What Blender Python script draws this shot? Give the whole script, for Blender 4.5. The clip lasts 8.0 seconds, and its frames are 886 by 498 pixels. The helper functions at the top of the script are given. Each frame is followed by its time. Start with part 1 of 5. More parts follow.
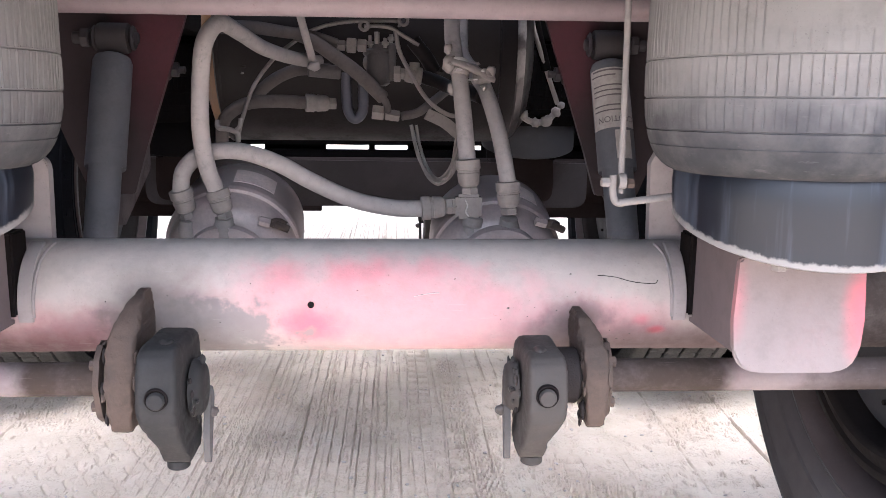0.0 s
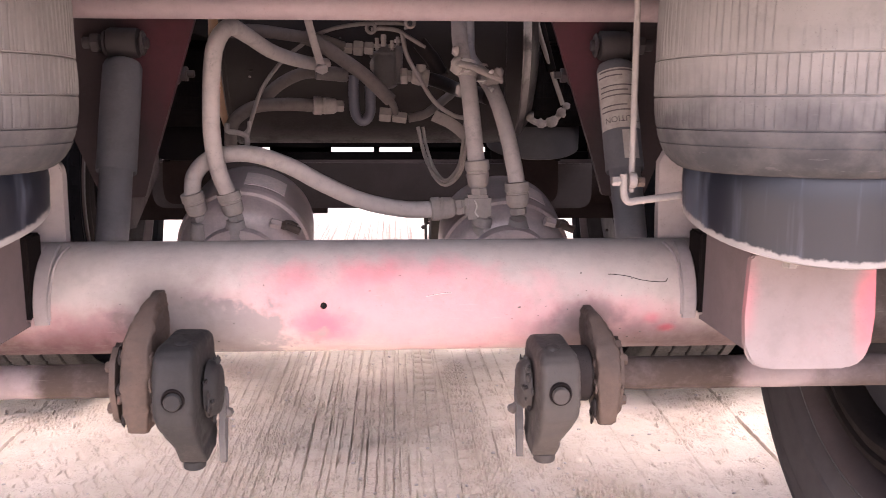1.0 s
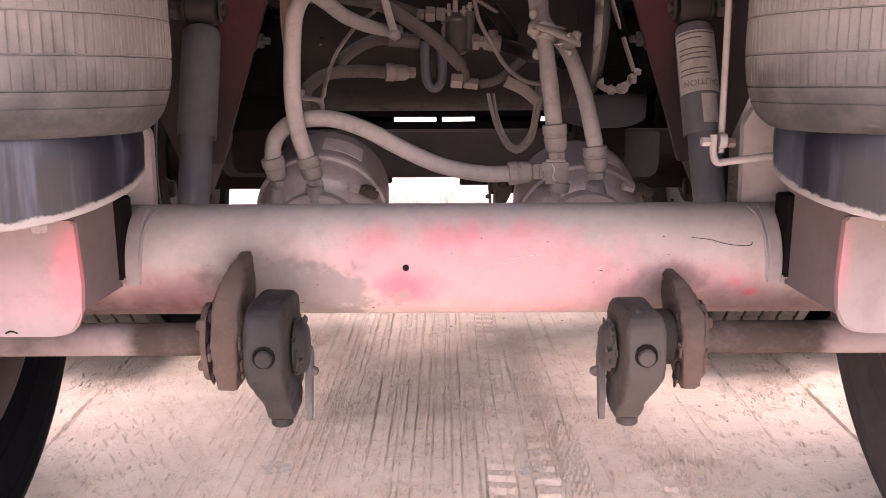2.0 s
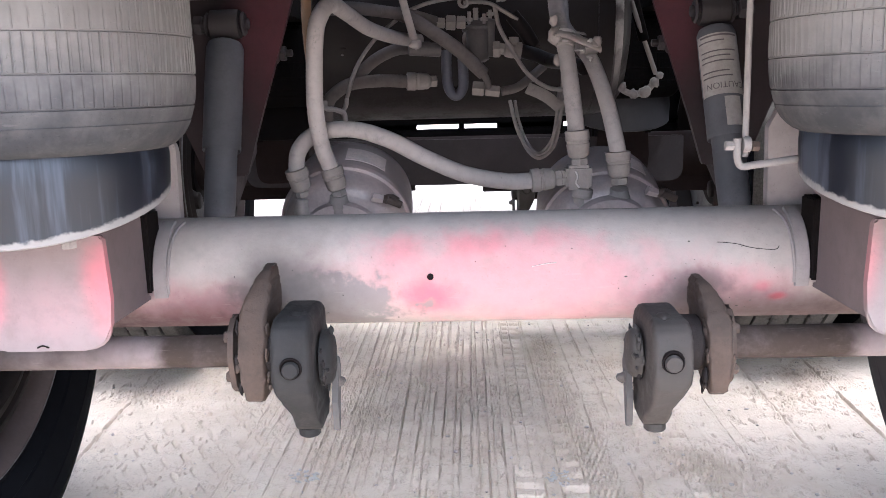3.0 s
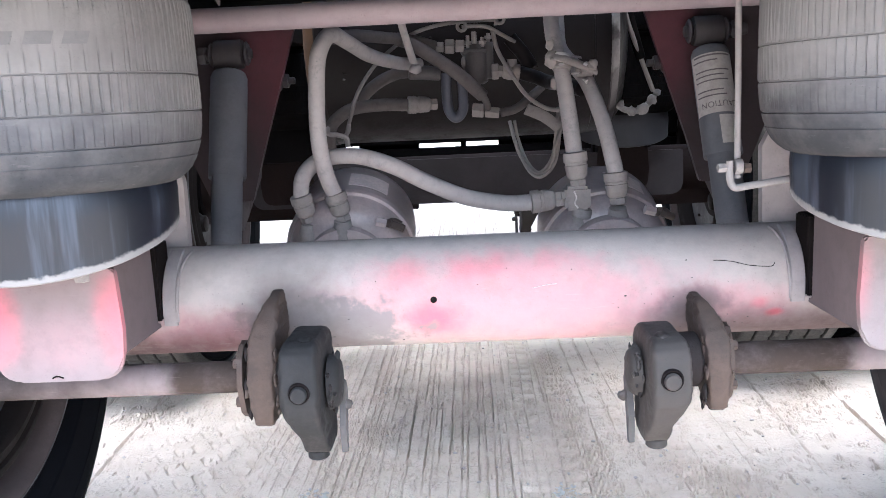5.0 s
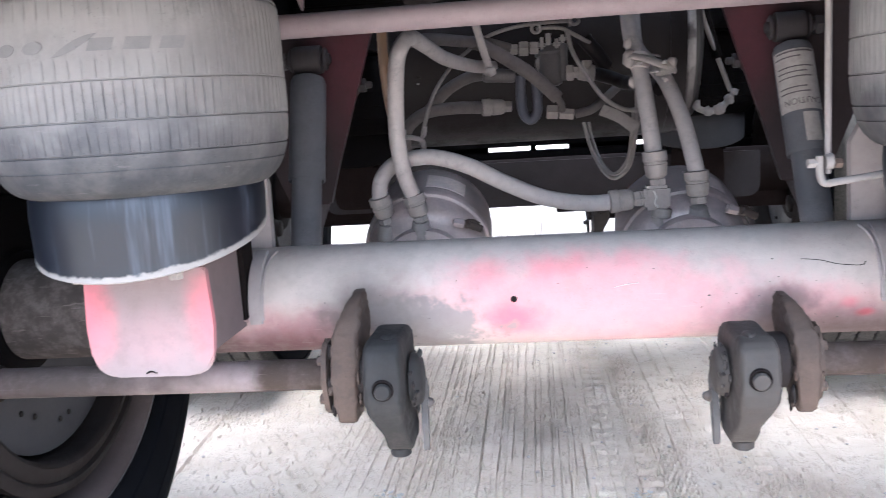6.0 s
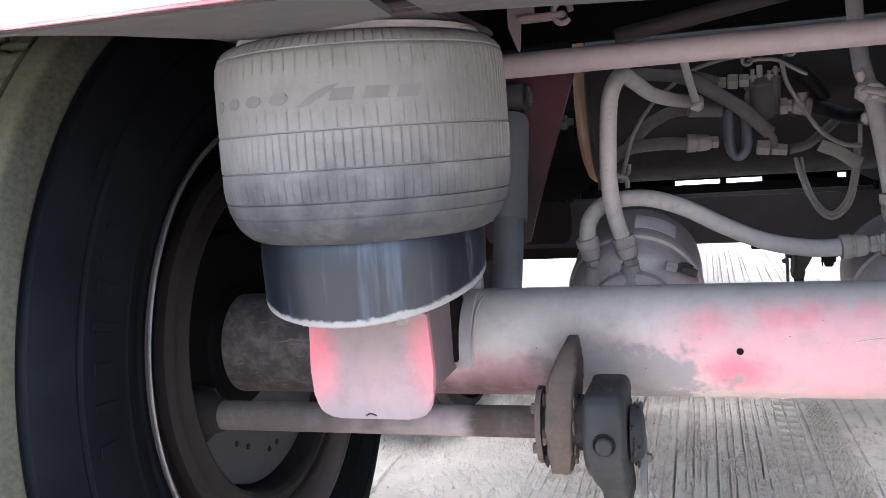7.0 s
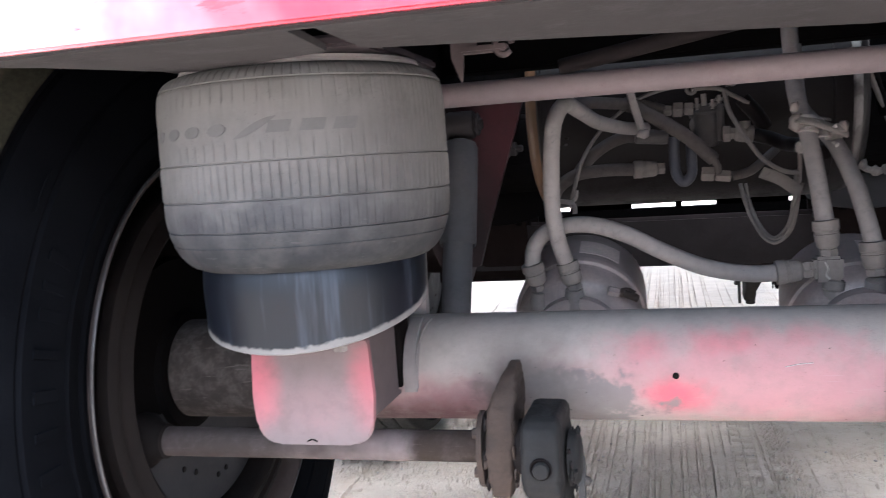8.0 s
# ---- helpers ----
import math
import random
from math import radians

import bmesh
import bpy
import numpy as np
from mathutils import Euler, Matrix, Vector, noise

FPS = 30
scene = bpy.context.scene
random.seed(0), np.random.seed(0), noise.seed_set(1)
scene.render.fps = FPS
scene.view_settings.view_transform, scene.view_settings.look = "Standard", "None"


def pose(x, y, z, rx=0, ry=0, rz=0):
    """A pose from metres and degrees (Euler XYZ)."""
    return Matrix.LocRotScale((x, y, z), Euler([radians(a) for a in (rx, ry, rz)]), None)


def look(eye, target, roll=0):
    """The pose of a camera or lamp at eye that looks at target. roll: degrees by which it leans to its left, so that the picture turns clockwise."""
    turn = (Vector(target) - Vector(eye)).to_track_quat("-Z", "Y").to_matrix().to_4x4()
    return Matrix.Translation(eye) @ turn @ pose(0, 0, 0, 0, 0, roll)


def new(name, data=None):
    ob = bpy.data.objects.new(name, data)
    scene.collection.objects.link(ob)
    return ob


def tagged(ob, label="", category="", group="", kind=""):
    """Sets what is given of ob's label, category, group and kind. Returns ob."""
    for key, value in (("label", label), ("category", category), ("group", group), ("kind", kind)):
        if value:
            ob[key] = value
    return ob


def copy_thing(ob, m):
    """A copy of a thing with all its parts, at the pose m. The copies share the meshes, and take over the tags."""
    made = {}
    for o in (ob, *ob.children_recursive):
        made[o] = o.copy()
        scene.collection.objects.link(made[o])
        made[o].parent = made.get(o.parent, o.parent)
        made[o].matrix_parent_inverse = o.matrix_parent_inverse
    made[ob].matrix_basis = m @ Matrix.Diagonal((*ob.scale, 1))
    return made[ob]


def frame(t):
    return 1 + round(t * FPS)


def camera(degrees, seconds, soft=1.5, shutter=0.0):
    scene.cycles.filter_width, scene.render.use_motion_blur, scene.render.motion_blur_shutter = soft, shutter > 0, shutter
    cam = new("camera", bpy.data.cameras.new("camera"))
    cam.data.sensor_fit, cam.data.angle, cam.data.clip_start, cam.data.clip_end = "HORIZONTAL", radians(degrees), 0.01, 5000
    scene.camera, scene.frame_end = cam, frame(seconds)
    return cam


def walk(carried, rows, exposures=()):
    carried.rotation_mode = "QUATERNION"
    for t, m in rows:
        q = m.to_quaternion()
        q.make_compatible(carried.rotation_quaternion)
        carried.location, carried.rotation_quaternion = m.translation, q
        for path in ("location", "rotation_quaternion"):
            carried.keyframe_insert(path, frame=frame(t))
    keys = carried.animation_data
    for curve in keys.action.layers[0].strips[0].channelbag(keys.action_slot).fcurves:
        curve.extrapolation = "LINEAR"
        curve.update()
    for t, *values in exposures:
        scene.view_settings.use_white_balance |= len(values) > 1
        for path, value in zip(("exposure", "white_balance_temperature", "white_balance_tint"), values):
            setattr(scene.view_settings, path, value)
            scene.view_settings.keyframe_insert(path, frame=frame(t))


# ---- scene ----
cam = camera(53.8, 8.0, soft=0.55, shutter=0.5)
PATH = [
    (0, (0.036, -0.031, 0.737), (0.152, 1.939, 0.411), 0.6),
    (0.5, (0.035, -0.034, 0.739), (0.158, 1.935, 0.414), 0.2),
    (1, (0.025, -0.038, 0.736), (0.137, 1.932, 0.415), 0.1),
    (1.5, (0.005, -0.043, 0.73), (0.063, 1.927, 0.389), 0.1),
    (2, (-0.009, -0.042, 0.724), (-0.014, 1.921, 0.345), -0.3),
    (3.5, (-0.007, -0.044, 0.732), (-0.081, 1.922, 0.376), -1.9),
    (4, (0.005, -0.04, 0.736), (-0.068, 1.927, 0.387), -2.4),
    (4.2, (0.003, -0.043, 0.736), (-0.065, 1.926, 0.391), -2.6),
    (5.3, (-0.011, -0.069, 0.745), (-0.092, 1.903, 0.421), -3.0),
    (5.5, (-0.018, -0.071, 0.739), (-0.161, 1.9, 0.428), -3.4),
    (6, (-0.022, -0.07, 0.736), (-0.24, 1.894, 0.425), -3.6),
    (6.3, (-0.041, -0.068, 0.743), (-0.35, 1.874, 0.38), -4.1),
    (6.4, (-0.048, -0.068, 0.745), (-0.388, 1.872, 0.398), -4.8),
    (6.5, (-0.054, -0.067, 0.747), (-0.453, 1.867, 0.431), -4.4),
    (6.6, (-0.061, -0.065, 0.749), (-0.513, 1.863, 0.469), -4.3),
    (6.8, (-0.074, -0.06, 0.752), (-0.621, 1.85, 0.529), -4.2),
    (7, (-0.087, -0.056, 0.756), (-0.658, 1.847, 0.53), -4),
    (7.5, (-0.078, -0.064, 0.764), (-0.634, 1.845, 0.546), -3.4),
    (8, (-0.053, -0.062, 0.764), (-0.557, 1.864, 0.577), -3.8),
]
EXPOSURES = [(0, 2.88, 5550, 12), (0.5, 2.88, 6330, 27), (1.0, 2.88, 6360, 28), (1.5, 2.70, 6560, 31), (2.1, 2.72, 6680, 33), (3.3, 2.86, 5230, 6), (6.4, 3.02, 5180, 7), (7.0, 2.65, 5170, 6), (8.0, 2.27, 5320, 7)]
walk(cam, [(t, look(eye, target, roll)) for t, eye, target, roll in PATH], EXPOSURES)

# ---- sky and sun ----
SUN_UP, SUN_FROM = 66.0, 168.0       # degrees: height, and compass bearing it shines from (y is north)
world = bpy.data.worlds.new("sky")
scene.world = world
world.use_nodes = True
wn = world.node_tree
sky = wn.nodes.new("ShaderNodeTexSky")
sky.sky_type, sky.sun_disc = "NISHITA", False
sky.sun_elevation, sky.sun_rotation = radians(SUN_UP), radians(SUN_FROM)
sky.air_density, sky.dust_density, sky.ozone_density = 1.0, 7.0, 0.6
veil = wn.nodes.new("ShaderNodeHueSaturation")      # thin high cloud takes the blue out
veil.inputs["Saturation"].default_value = 0.5
wn.links.new(sky.outputs[0], veil.inputs["Color"])
wn.links.new(veil.outputs[0], wn.nodes["Background"].inputs[0])
wn.nodes["Background"].inputs[1].default_value = 0.22
sun = new("sun", bpy.data.lights.new("sun", "SUN"))
sun.data.energy, sun.data.angle, sun.data.color = 0.8, radians(35), (1.0, 0.96, 0.90)
az = radians(SUN_FROM)
sun_way = Vector((math.sin(az) * math.cos(radians(SUN_UP)), math.cos(az) * math.cos(radians(SUN_UP)), math.sin(radians(SUN_UP))))
sun.matrix_world = look(sun_way * 20, (0, 0, 0))


# ---- materials ----
class Mat:
    """A node material with short calls for its nodes."""

    def __init__(self, name):
        self.m = bpy.data.materials.new(name)
        self.m.use_nodes = True
        self.t = self.m.node_tree
        self.b = self.t.nodes["Principled BSDF"]
        self.co = self.t.nodes.new("ShaderNodeTexCoord").outputs["Object"]

    def put(self, socket, value):
        if isinstance(value, bpy.types.NodeSocket):
            self.t.links.new(value, socket)
        elif isinstance(value, tuple) and len(value) == 3 and socket.type == "RGBA":
            socket.default_value = (*value, 1)
        else:
            socket.default_value = value

    def noise(self, scale, detail=5.0, rough=0.6, co=None, distort=0.0):
        n = self.t.nodes.new("ShaderNodeTexNoise")
        self.put(n.inputs["Vector"], co or self.co)
        for key, v in (("Scale", scale), ("Detail", detail), ("Roughness", rough), ("Distortion", distort)):
            n.inputs[key].default_value = v
        return n.outputs["Fac"]

    def math(self, op, a, b=0.0, clamp=False):
        n = self.t.nodes.new("ShaderNodeMath")
        n.operation, n.use_clamp = op, clamp
        self.put(n.inputs[0], a), self.put(n.inputs[1], b)
        return n.outputs[0]

    def step(self, v, lo, hi, a=0.0, b=1.0):
        n = self.t.nodes.new("ShaderNodeMapRange")
        n.interpolation_type = "SMOOTHSTEP"
        self.put(n.inputs["Value"], v)
        for key, x in (("From Min", lo), ("From Max", hi), ("To Min", a), ("To Max", b)):
            n.inputs[key].default_value = x
        return n.outputs["Result"]

    def mix(self, f, a, b):
        n = self.t.nodes.new("ShaderNodeMix")
        n.data_type = "RGBA"
        self.put(n.inputs["Factor"], f), self.put(n.inputs["A"], a), self.put(n.inputs["B"], b)
        return n.outputs["Result"]

    def place(self, at=(0, 0, 0), size=(1, 1, 1)):
        """The object's coordinates, moved so that at is the middle, in units of size."""
        n = self.t.nodes.new("ShaderNodeMapping")
        n.vector_type = "TEXTURE"
        self.put(n.inputs["Vector"], self.co)
        n.inputs["Location"].default_value, n.inputs["Scale"].default_value = at, size
        return n.outputs["Vector"]

    def blob(self, at, size, ragged=0.5, scale=40.0, soft=0.5):
        """A ragged patch round a spot of the object: 1 in its middle, 0 outside."""
        n = self.t.nodes.new("ShaderNodeVectorMath")
        n.operation = "LENGTH"
        self.put(n.inputs[0], self.place(at, size))
        d = self.math("ADD", n.outputs["Value"], self.math("MULTIPLY", self.math("SUBTRACT", self.noise(scale, 4), 0.5), ragged * 2))
        return self.step(d, 1.0 - soft, 1.0 + soft, 1.0, 0.0)

    def split(self, axis):
        n = self.t.nodes.new("ShaderNodeSeparateXYZ")
        self.put(n.inputs[0], self.co)
        return n.outputs[axis]

    def bump(self, height, strength=0.3, distance=0.002):
        n = self.t.nodes.new("ShaderNodeBump")
        n.inputs["Strength"].default_value, n.inputs["Distance"].default_value = strength, distance
        self.put(n.inputs["Height"], height)
        self.put(self.b.inputs["Normal"], n.outputs[0])

    def done(self, colour, rough=0.7, metal=0.0, spec=0.5, coat=0.0):
        self.put(self.b.inputs["Base Color"], colour), self.put(self.b.inputs["Roughness"], rough)
        self.put(self.b.inputs["Metallic"], metal), self.put(self.b.inputs["Specular IOR Level"], spec)
        self.b.inputs["Coat Weight"].default_value = coat
        return self.m


DUST = (0.288, 0.260, 0.244)


def scaled_down(colour):
    """Scales a colour by 0.90, the same for every dusty() material."""
    return tuple(c * 0.90 for c in colour)


def dusty(name, base, dust=DUST, amount=0.6, rough=0.75, metal=0.0, scale=14.0, grain=220.0, relief=0.25, blobs=(), spec=0.25):
    """Paint, rubber or metal under a coat of road dust: thin and thick places, grains, scuffs, and patches of another colour."""
    base, dust = scaled_down(base), scaled_down(dust)
    k = Mat(name)
    big, fine = k.noise(scale, 6, 0.65), k.noise(grain, 3, 0.7)
    cover = k.step(k.math("ADD", big, k.math("MULTIPLY", k.math("SUBTRACT", fine, 0.5), 0.35)), 0.62 - 0.5 * amount, 0.92 - 0.5 * amount)
    cover = k.math("ADD", k.math("MULTIPLY", cover, 0.45), amount * 0.62, True)
    colour = k.mix(cover, base, dust)
    colour = k.mix(k.step(k.noise(scale * 0.45, 4), 0.35, 0.75, 0.0, 0.35), colour, tuple(c * 0.72 for c in dust))
    specks = k.math("MULTIPLY", k.step(k.noise(520.0, 2, 0.5), 0.64, 0.72), k.step(k.noise(scale * 2.3, 3), 0.42, 0.60))
    scuff = k.step(k.noise(1.0, 4, 0.7, k.place((0, 0, 0), (0.05, 0.012, 0.004))), 0.62, 0.70)
    for paint, at, size, strength, ragged, soft in blobs:
        colour = k.mix(k.math("MULTIPLY", k.blob(at, size, ragged, 30.0, soft), strength), colour, scaled_down(paint))
    colour = k.mix(k.step(k.noise(scale * 3.1, 5, 0.7), 0.40, 0.72, 0.0, 0.28), colour, tuple(c * 0.55 for c in dust))
    colour = k.mix(k.math("MULTIPLY", specks, 0.28), colour, tuple(c * 0.4 for c in base))
    colour = k.mix(k.math("MULTIPLY", scuff, 0.10), colour, tuple(min(1.0, c * 1.35) for c in dust))
    k.bump(k.math("ADD", k.math("MULTIPLY", fine, 0.6), big), relief, 0.0015)
    return k.done(colour, k.step(cover, 0.0, 1.0, rough - 0.2, min(rough + 0.15, 1.0)), metal, spec)


RED = (0.50, 0.055, 0.095)
PINK = (0.36, 0.185, 0.20)
m_tube = dusty("dusty_red_axle_paint", (0.24, 0.17, 0.17), DUST, 0.85, 0.9, spec=0.1, blobs=(
    ((0.34, 0.165, 0.180), (0.03, -0.07, -0.008), (0.20, 0.12, 0.044), 0.8, 0.6, 0.6),
    (PINK, (0.02, -0.07, 0.035), (0.11, 0.10, 0.016), 0.55, 0.9, 0.6),
    (PINK, (-0.33, -0.07, -0.035), (0.10, 0.10, 0.032), 0.55, 0.6, 0.7),
    (PINK, (0.275, -0.07, -0.02), (0.08, 0.10, 0.026), 0.65, 0.6, 0.6),
    (PINK, (0.12, -0.07, -0.045), (0.12, 0.10, 0.018), 0.5, 0.9, 0.6),
    (RED, (-0.056, -0.065, -0.020), (0.030, 0.08, 0.016), 0.6, 0.8, 0.7),
    (RED, (-0.083, -0.06, 0.036), (0.016, 0.08, 0.012), 0.17, 0.9, 0.8),
    (RED, (-0.018, -0.06, 0.036), (0.022, 0.08, 0.009), 0.20, 0.9, 0.8),
    (RED, (0.016, -0.06, 0.038), (0.016, 0.08, 0.010), 0.22, 0.9, 0.8),
    (RED, (0.078, -0.06, 0.042), (0.020, 0.08, 0.010), 0.13, 0.9, 0.8),
    (RED, (0.335, -0.065, -0.030), (0.009, 0.08, 0.005), 0.75, 1.0, 0.6),
    (RED, (0.316, -0.065, -0.016), (0.008, 0.08, 0.006), 0.3, 1.0, 0.8),
    ((0.155, 0.145, 0.144), (-0.180, -0.07, -0.034), (0.100, 0.12, 0.040), 0.9, 1.1, 0.16),
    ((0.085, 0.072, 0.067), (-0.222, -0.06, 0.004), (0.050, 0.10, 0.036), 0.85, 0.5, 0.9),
    # lower edges beside the brackets: underside shade put into the colour
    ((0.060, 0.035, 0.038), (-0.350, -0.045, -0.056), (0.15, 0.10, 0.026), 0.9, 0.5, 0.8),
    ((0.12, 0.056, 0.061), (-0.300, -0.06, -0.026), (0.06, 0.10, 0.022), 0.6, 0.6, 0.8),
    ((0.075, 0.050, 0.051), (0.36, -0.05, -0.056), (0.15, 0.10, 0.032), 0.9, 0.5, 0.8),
    # next two: deep shade inside the wheels, put into the colour
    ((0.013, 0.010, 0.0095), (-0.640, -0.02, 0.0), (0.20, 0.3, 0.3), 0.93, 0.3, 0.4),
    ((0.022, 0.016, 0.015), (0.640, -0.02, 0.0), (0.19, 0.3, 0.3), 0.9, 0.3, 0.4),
    ((0.10, 0.088, 0.084), (-0.205, -0.06, -0.026), (0.060, 0.08, 0.034), 0.75, 0.6, 0.7),
    ((0.085, 0.070, 0.066), (0.242, -0.06, -0.010), (0.032, 0.10, 0.018), 0.7, 0.9, 0.6),
    ((0.09, 0.075, 0.072), (0.232, -0.06, -0.040), (0.04, 0.08, 0.026), 0.75, 0.6, 0.7)))
m_pad = dusty("dusty_pink_plate", (0.153, 0.099, 0.103), (0.143, 0.116, 0.117), 0.8, blobs=(
    (RED, (-0.060, 0.0, -0.045), (0.020, 0.05, 0.038), 0.42, 0.5, 0.8),
    (RED, (0.062, 0.0, -0.045), (0.018, 0.05, 0.038), 0.34, 0.5, 0.8),
    (PINK, (0.0, 0.0, -0.07), (0.08, 0.05, 0.025), 0.16, 0.5, 0.7)))
m_pad_pale = dusty("dusty_pale_pink_plate", (0.148, 0.1016, 0.104), (0.1424, 0.1208, 0.12), 0.8, blobs=(
    (RED, (0.060, 0.0, -0.050), (0.014, 0.05, 0.038), 0.45, 0.5, 0.8),
    (RED, (-0.064, 0.0, -0.040), (0.010, 0.05, 0.030), 0.22, 0.5, 0.8)))
m_bracket = dusty("dusty_bracket_paint", (0.150, 0.120, 0.120), (0.225, 0.205, 0.202), 0.75, blobs=(
    ((0.05, 0.042, 0.040), (0.372, 0.08, 0.165), (0.035, 0.06, 0.020), 0.6, 0.8, 0.7),))
m_pedestal = dusty("grimy_pedestal_paint", (0.0714, 0.04896, 0.04964), (0.102, 0.08296, 0.08432), 0.7)
m_hanger = dusty("dark_red_hanger_paint", (0.01843, 0.01023, 0.01279), (0.02696, 0.02044, 0.02305), 0.45, blobs=(
    ((0.11, 0.014, 0.028), (-0.305, -0.185, -0.17), (0.05, 0.1, 0.13), 0.38, 0.4, 0.7),
    ((0.09, 0.014, 0.026), (0.30, -0.185, -0.17), (0.04, 0.1, 0.11), 0.5, 0.4, 0.7)))
m_pipe = dusty("dusty_pink_pipe", (0.1408, 0.09152, 0.09504), (0.1866, 0.1549, 0.1619), 0.75)
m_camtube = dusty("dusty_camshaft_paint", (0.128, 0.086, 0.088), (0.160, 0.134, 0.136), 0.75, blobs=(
    # next two: tube fades dark towards the wheels, shade put into the colour
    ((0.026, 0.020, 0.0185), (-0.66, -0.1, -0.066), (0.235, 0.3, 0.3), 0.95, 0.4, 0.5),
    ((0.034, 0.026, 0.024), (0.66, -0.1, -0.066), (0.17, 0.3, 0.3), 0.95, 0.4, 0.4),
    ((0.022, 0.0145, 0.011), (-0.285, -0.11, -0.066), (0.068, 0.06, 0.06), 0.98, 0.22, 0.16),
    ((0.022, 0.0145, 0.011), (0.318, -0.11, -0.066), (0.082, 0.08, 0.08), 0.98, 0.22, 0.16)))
m_plate = dusty("worn_type_plate", (0.5472, 0.4332, 0.4104), (0.456, 0.4218, 0.4104), 0.5, 0.6, scale=70.0, blobs=(((0.22, 0.10, 0.09), (-0.02, -0.04, 0.07), (0.02, 0.02, 0.02), 0.6, 0.6, 0.6),))
m_bag = dusty("dusty_bag_rubber", (0.02533, 0.02533, 0.02634), (0.1369, 0.1323, 0.1305), 0.92, 0.9, scale=9.0, grain=300.0, relief=0.2, spec=0.12, blobs=(
    ((0.055, 0.056, 0.060), (0.03, -0.14, 0.052), (0.022, 0.1, 0.012), 0.55, 0.6, 0.8),
    ((0.11, 0.11, 0.115), (-0.08, -0.10, 0.030), (0.10, 0.1, 0.030), 0.7, 0.6, 0.8),
    ((0.11, 0.11, 0.115), (0.09, -0.10, 0.030), (0.10, 0.1, 0.030), 0.7, 0.6, 0.8),
    # dark band round the bottom roll, then darker patches, one on a side
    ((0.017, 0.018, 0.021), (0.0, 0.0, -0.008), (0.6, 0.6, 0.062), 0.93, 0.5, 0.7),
    ((0.045, 0.046, 0.052), (0.055, -0.13, 0.062), (0.045, 0.05, 0.020), 0.3, 0.9, 0.8),
    ((0.045, 0.046, 0.052), (-0.070, -0.12, 0.050), (0.050, 0.05, 0.018), 0.3, 0.9, 0.8),
    ((0.055, 0.052, 0.052), (0.125, -0.06, 0.10), (0.05, 0.06, 0.07), 0.45, 0.8, 0.8)))
m_mark = dusty("faded_bag_marking", (0.0695, 0.06661, 0.0695), (0.11, 0.106, 0.1083), 0.7, 0.9)
m_hose = dusty("dusty_air_hose", (0.02436, 0.02232, 0.02232), (0.2318, 0.2148, 0.2115), 0.85, 0.85, scale=30.0)
# darker copy of the hose material, for runs that lie in shade
m_hose_shaded = dusty("shaded_brown_air_hose", (0.0144, 0.012, 0.012), (0.08, 0.0704, 0.0688), 0.8, 0.85, scale=30.0)
# chamber steel darkened in its colour, for the shade round the valve
m_valve_shaded = dusty("shaded_valve_casting", (0.02625, 0.024, 0.02475), (0.07875, 0.072, 0.072), 0.6, 0.6, 0.1, scale=40.0)
m_strip = dusty("pale_control_strip", (0.04998, 0.04763, 0.04704), (0.06909, 0.06468, 0.06321), 0.6, 0.8, scale=50.0)
m_cable = dusty("dusty_thin_cable", (0.01843, 0.01843, 0.01843), (0.1526, 0.1399, 0.1357), 0.85, 0.8, scale=40.0)
m_fitting = dusty("dusty_brass_fitting", (0.1347, 0.1167, 0.08984), (0.1931, 0.1752, 0.1684), 0.85, 0.7, 0.2, scale=60.0)
m_chamber = dusty("dusty_chamber_steel", (0.1091, 0.09384, 0.09104), (0.2947, 0.2417, 0.2349), 0.6, 0.45, 0.12, spec=0.5)
m_slack = dusty("dark_cast_slack", (0.004533, 0.004275, 0.004533), (0.01044, 0.009902, 0.01012), 0.6, 0.75, scale=25.0)
m_slack_brown = dusty("brown_cast_slack", (0.01179, 0.01011, 0.009266), (0.0337, 0.0292, 0.02696), 0.6, 0.75, scale=25.0)
m_rust = dusty("greasy_rust", (0.01189, 0.008233, 0.006858), (0.066, 0.047, 0.038), 0.55, 0.8, scale=35.0, grain=160.0, relief=0.6)
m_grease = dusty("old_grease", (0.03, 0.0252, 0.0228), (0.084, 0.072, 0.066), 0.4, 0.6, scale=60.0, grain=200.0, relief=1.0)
# black dirt on clods and flecks; on the cam rod it stands for shade
m_soot_and_shade = dusty("black_dirt_and_shade", (0.012, 0.010, 0.010), (0.030, 0.026, 0.026), 0.3, 0.95, scale=60.0, relief=0.8, spec=0.05)
m_shock = dusty("dusty_shock_paint", (0.03654, 0.0378, 0.0441), (0.1084, 0.1109, 0.1235), 0.68, 0.65, scale=9.0)
m_shockeye = dusty("grimy_shock_eye", (0.014, 0.012, 0.013), (0.050, 0.044, 0.046), 0.5, 0.75, scale=40.0)
# near black, standing in for the shade under the trailer
m_dark = dusty("shade_black_frame_steel", (0.002016, 0.001764, 0.00189), (0.00504, 0.004536, 0.004662), 0.3, 0.95, spec=0.02)
# brown-black that stands for shade on the axle ahead
m_far = dusty("shaded_brown_black", (0.007, 0.00518, 0.00504), (0.0175, 0.0133, 0.01295), 0.4, 0.95, spec=0.03)
m_apron = dusty("dull_black_apron_paint", (0.013, 0.0117, 0.013), (0.0338, 0.0299, 0.0325), 0.5, 0.8, spec=0.1)
# dust over a near-black base, which carries the tank's shade
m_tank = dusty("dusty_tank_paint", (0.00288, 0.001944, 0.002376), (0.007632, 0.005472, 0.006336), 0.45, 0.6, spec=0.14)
m_cradle = dusty("dusty_cradle_steel", (0.01688, 0.0135, 0.0135), (0.03263, 0.02644, 0.027), 0.6, 0.8, spec=0.1)
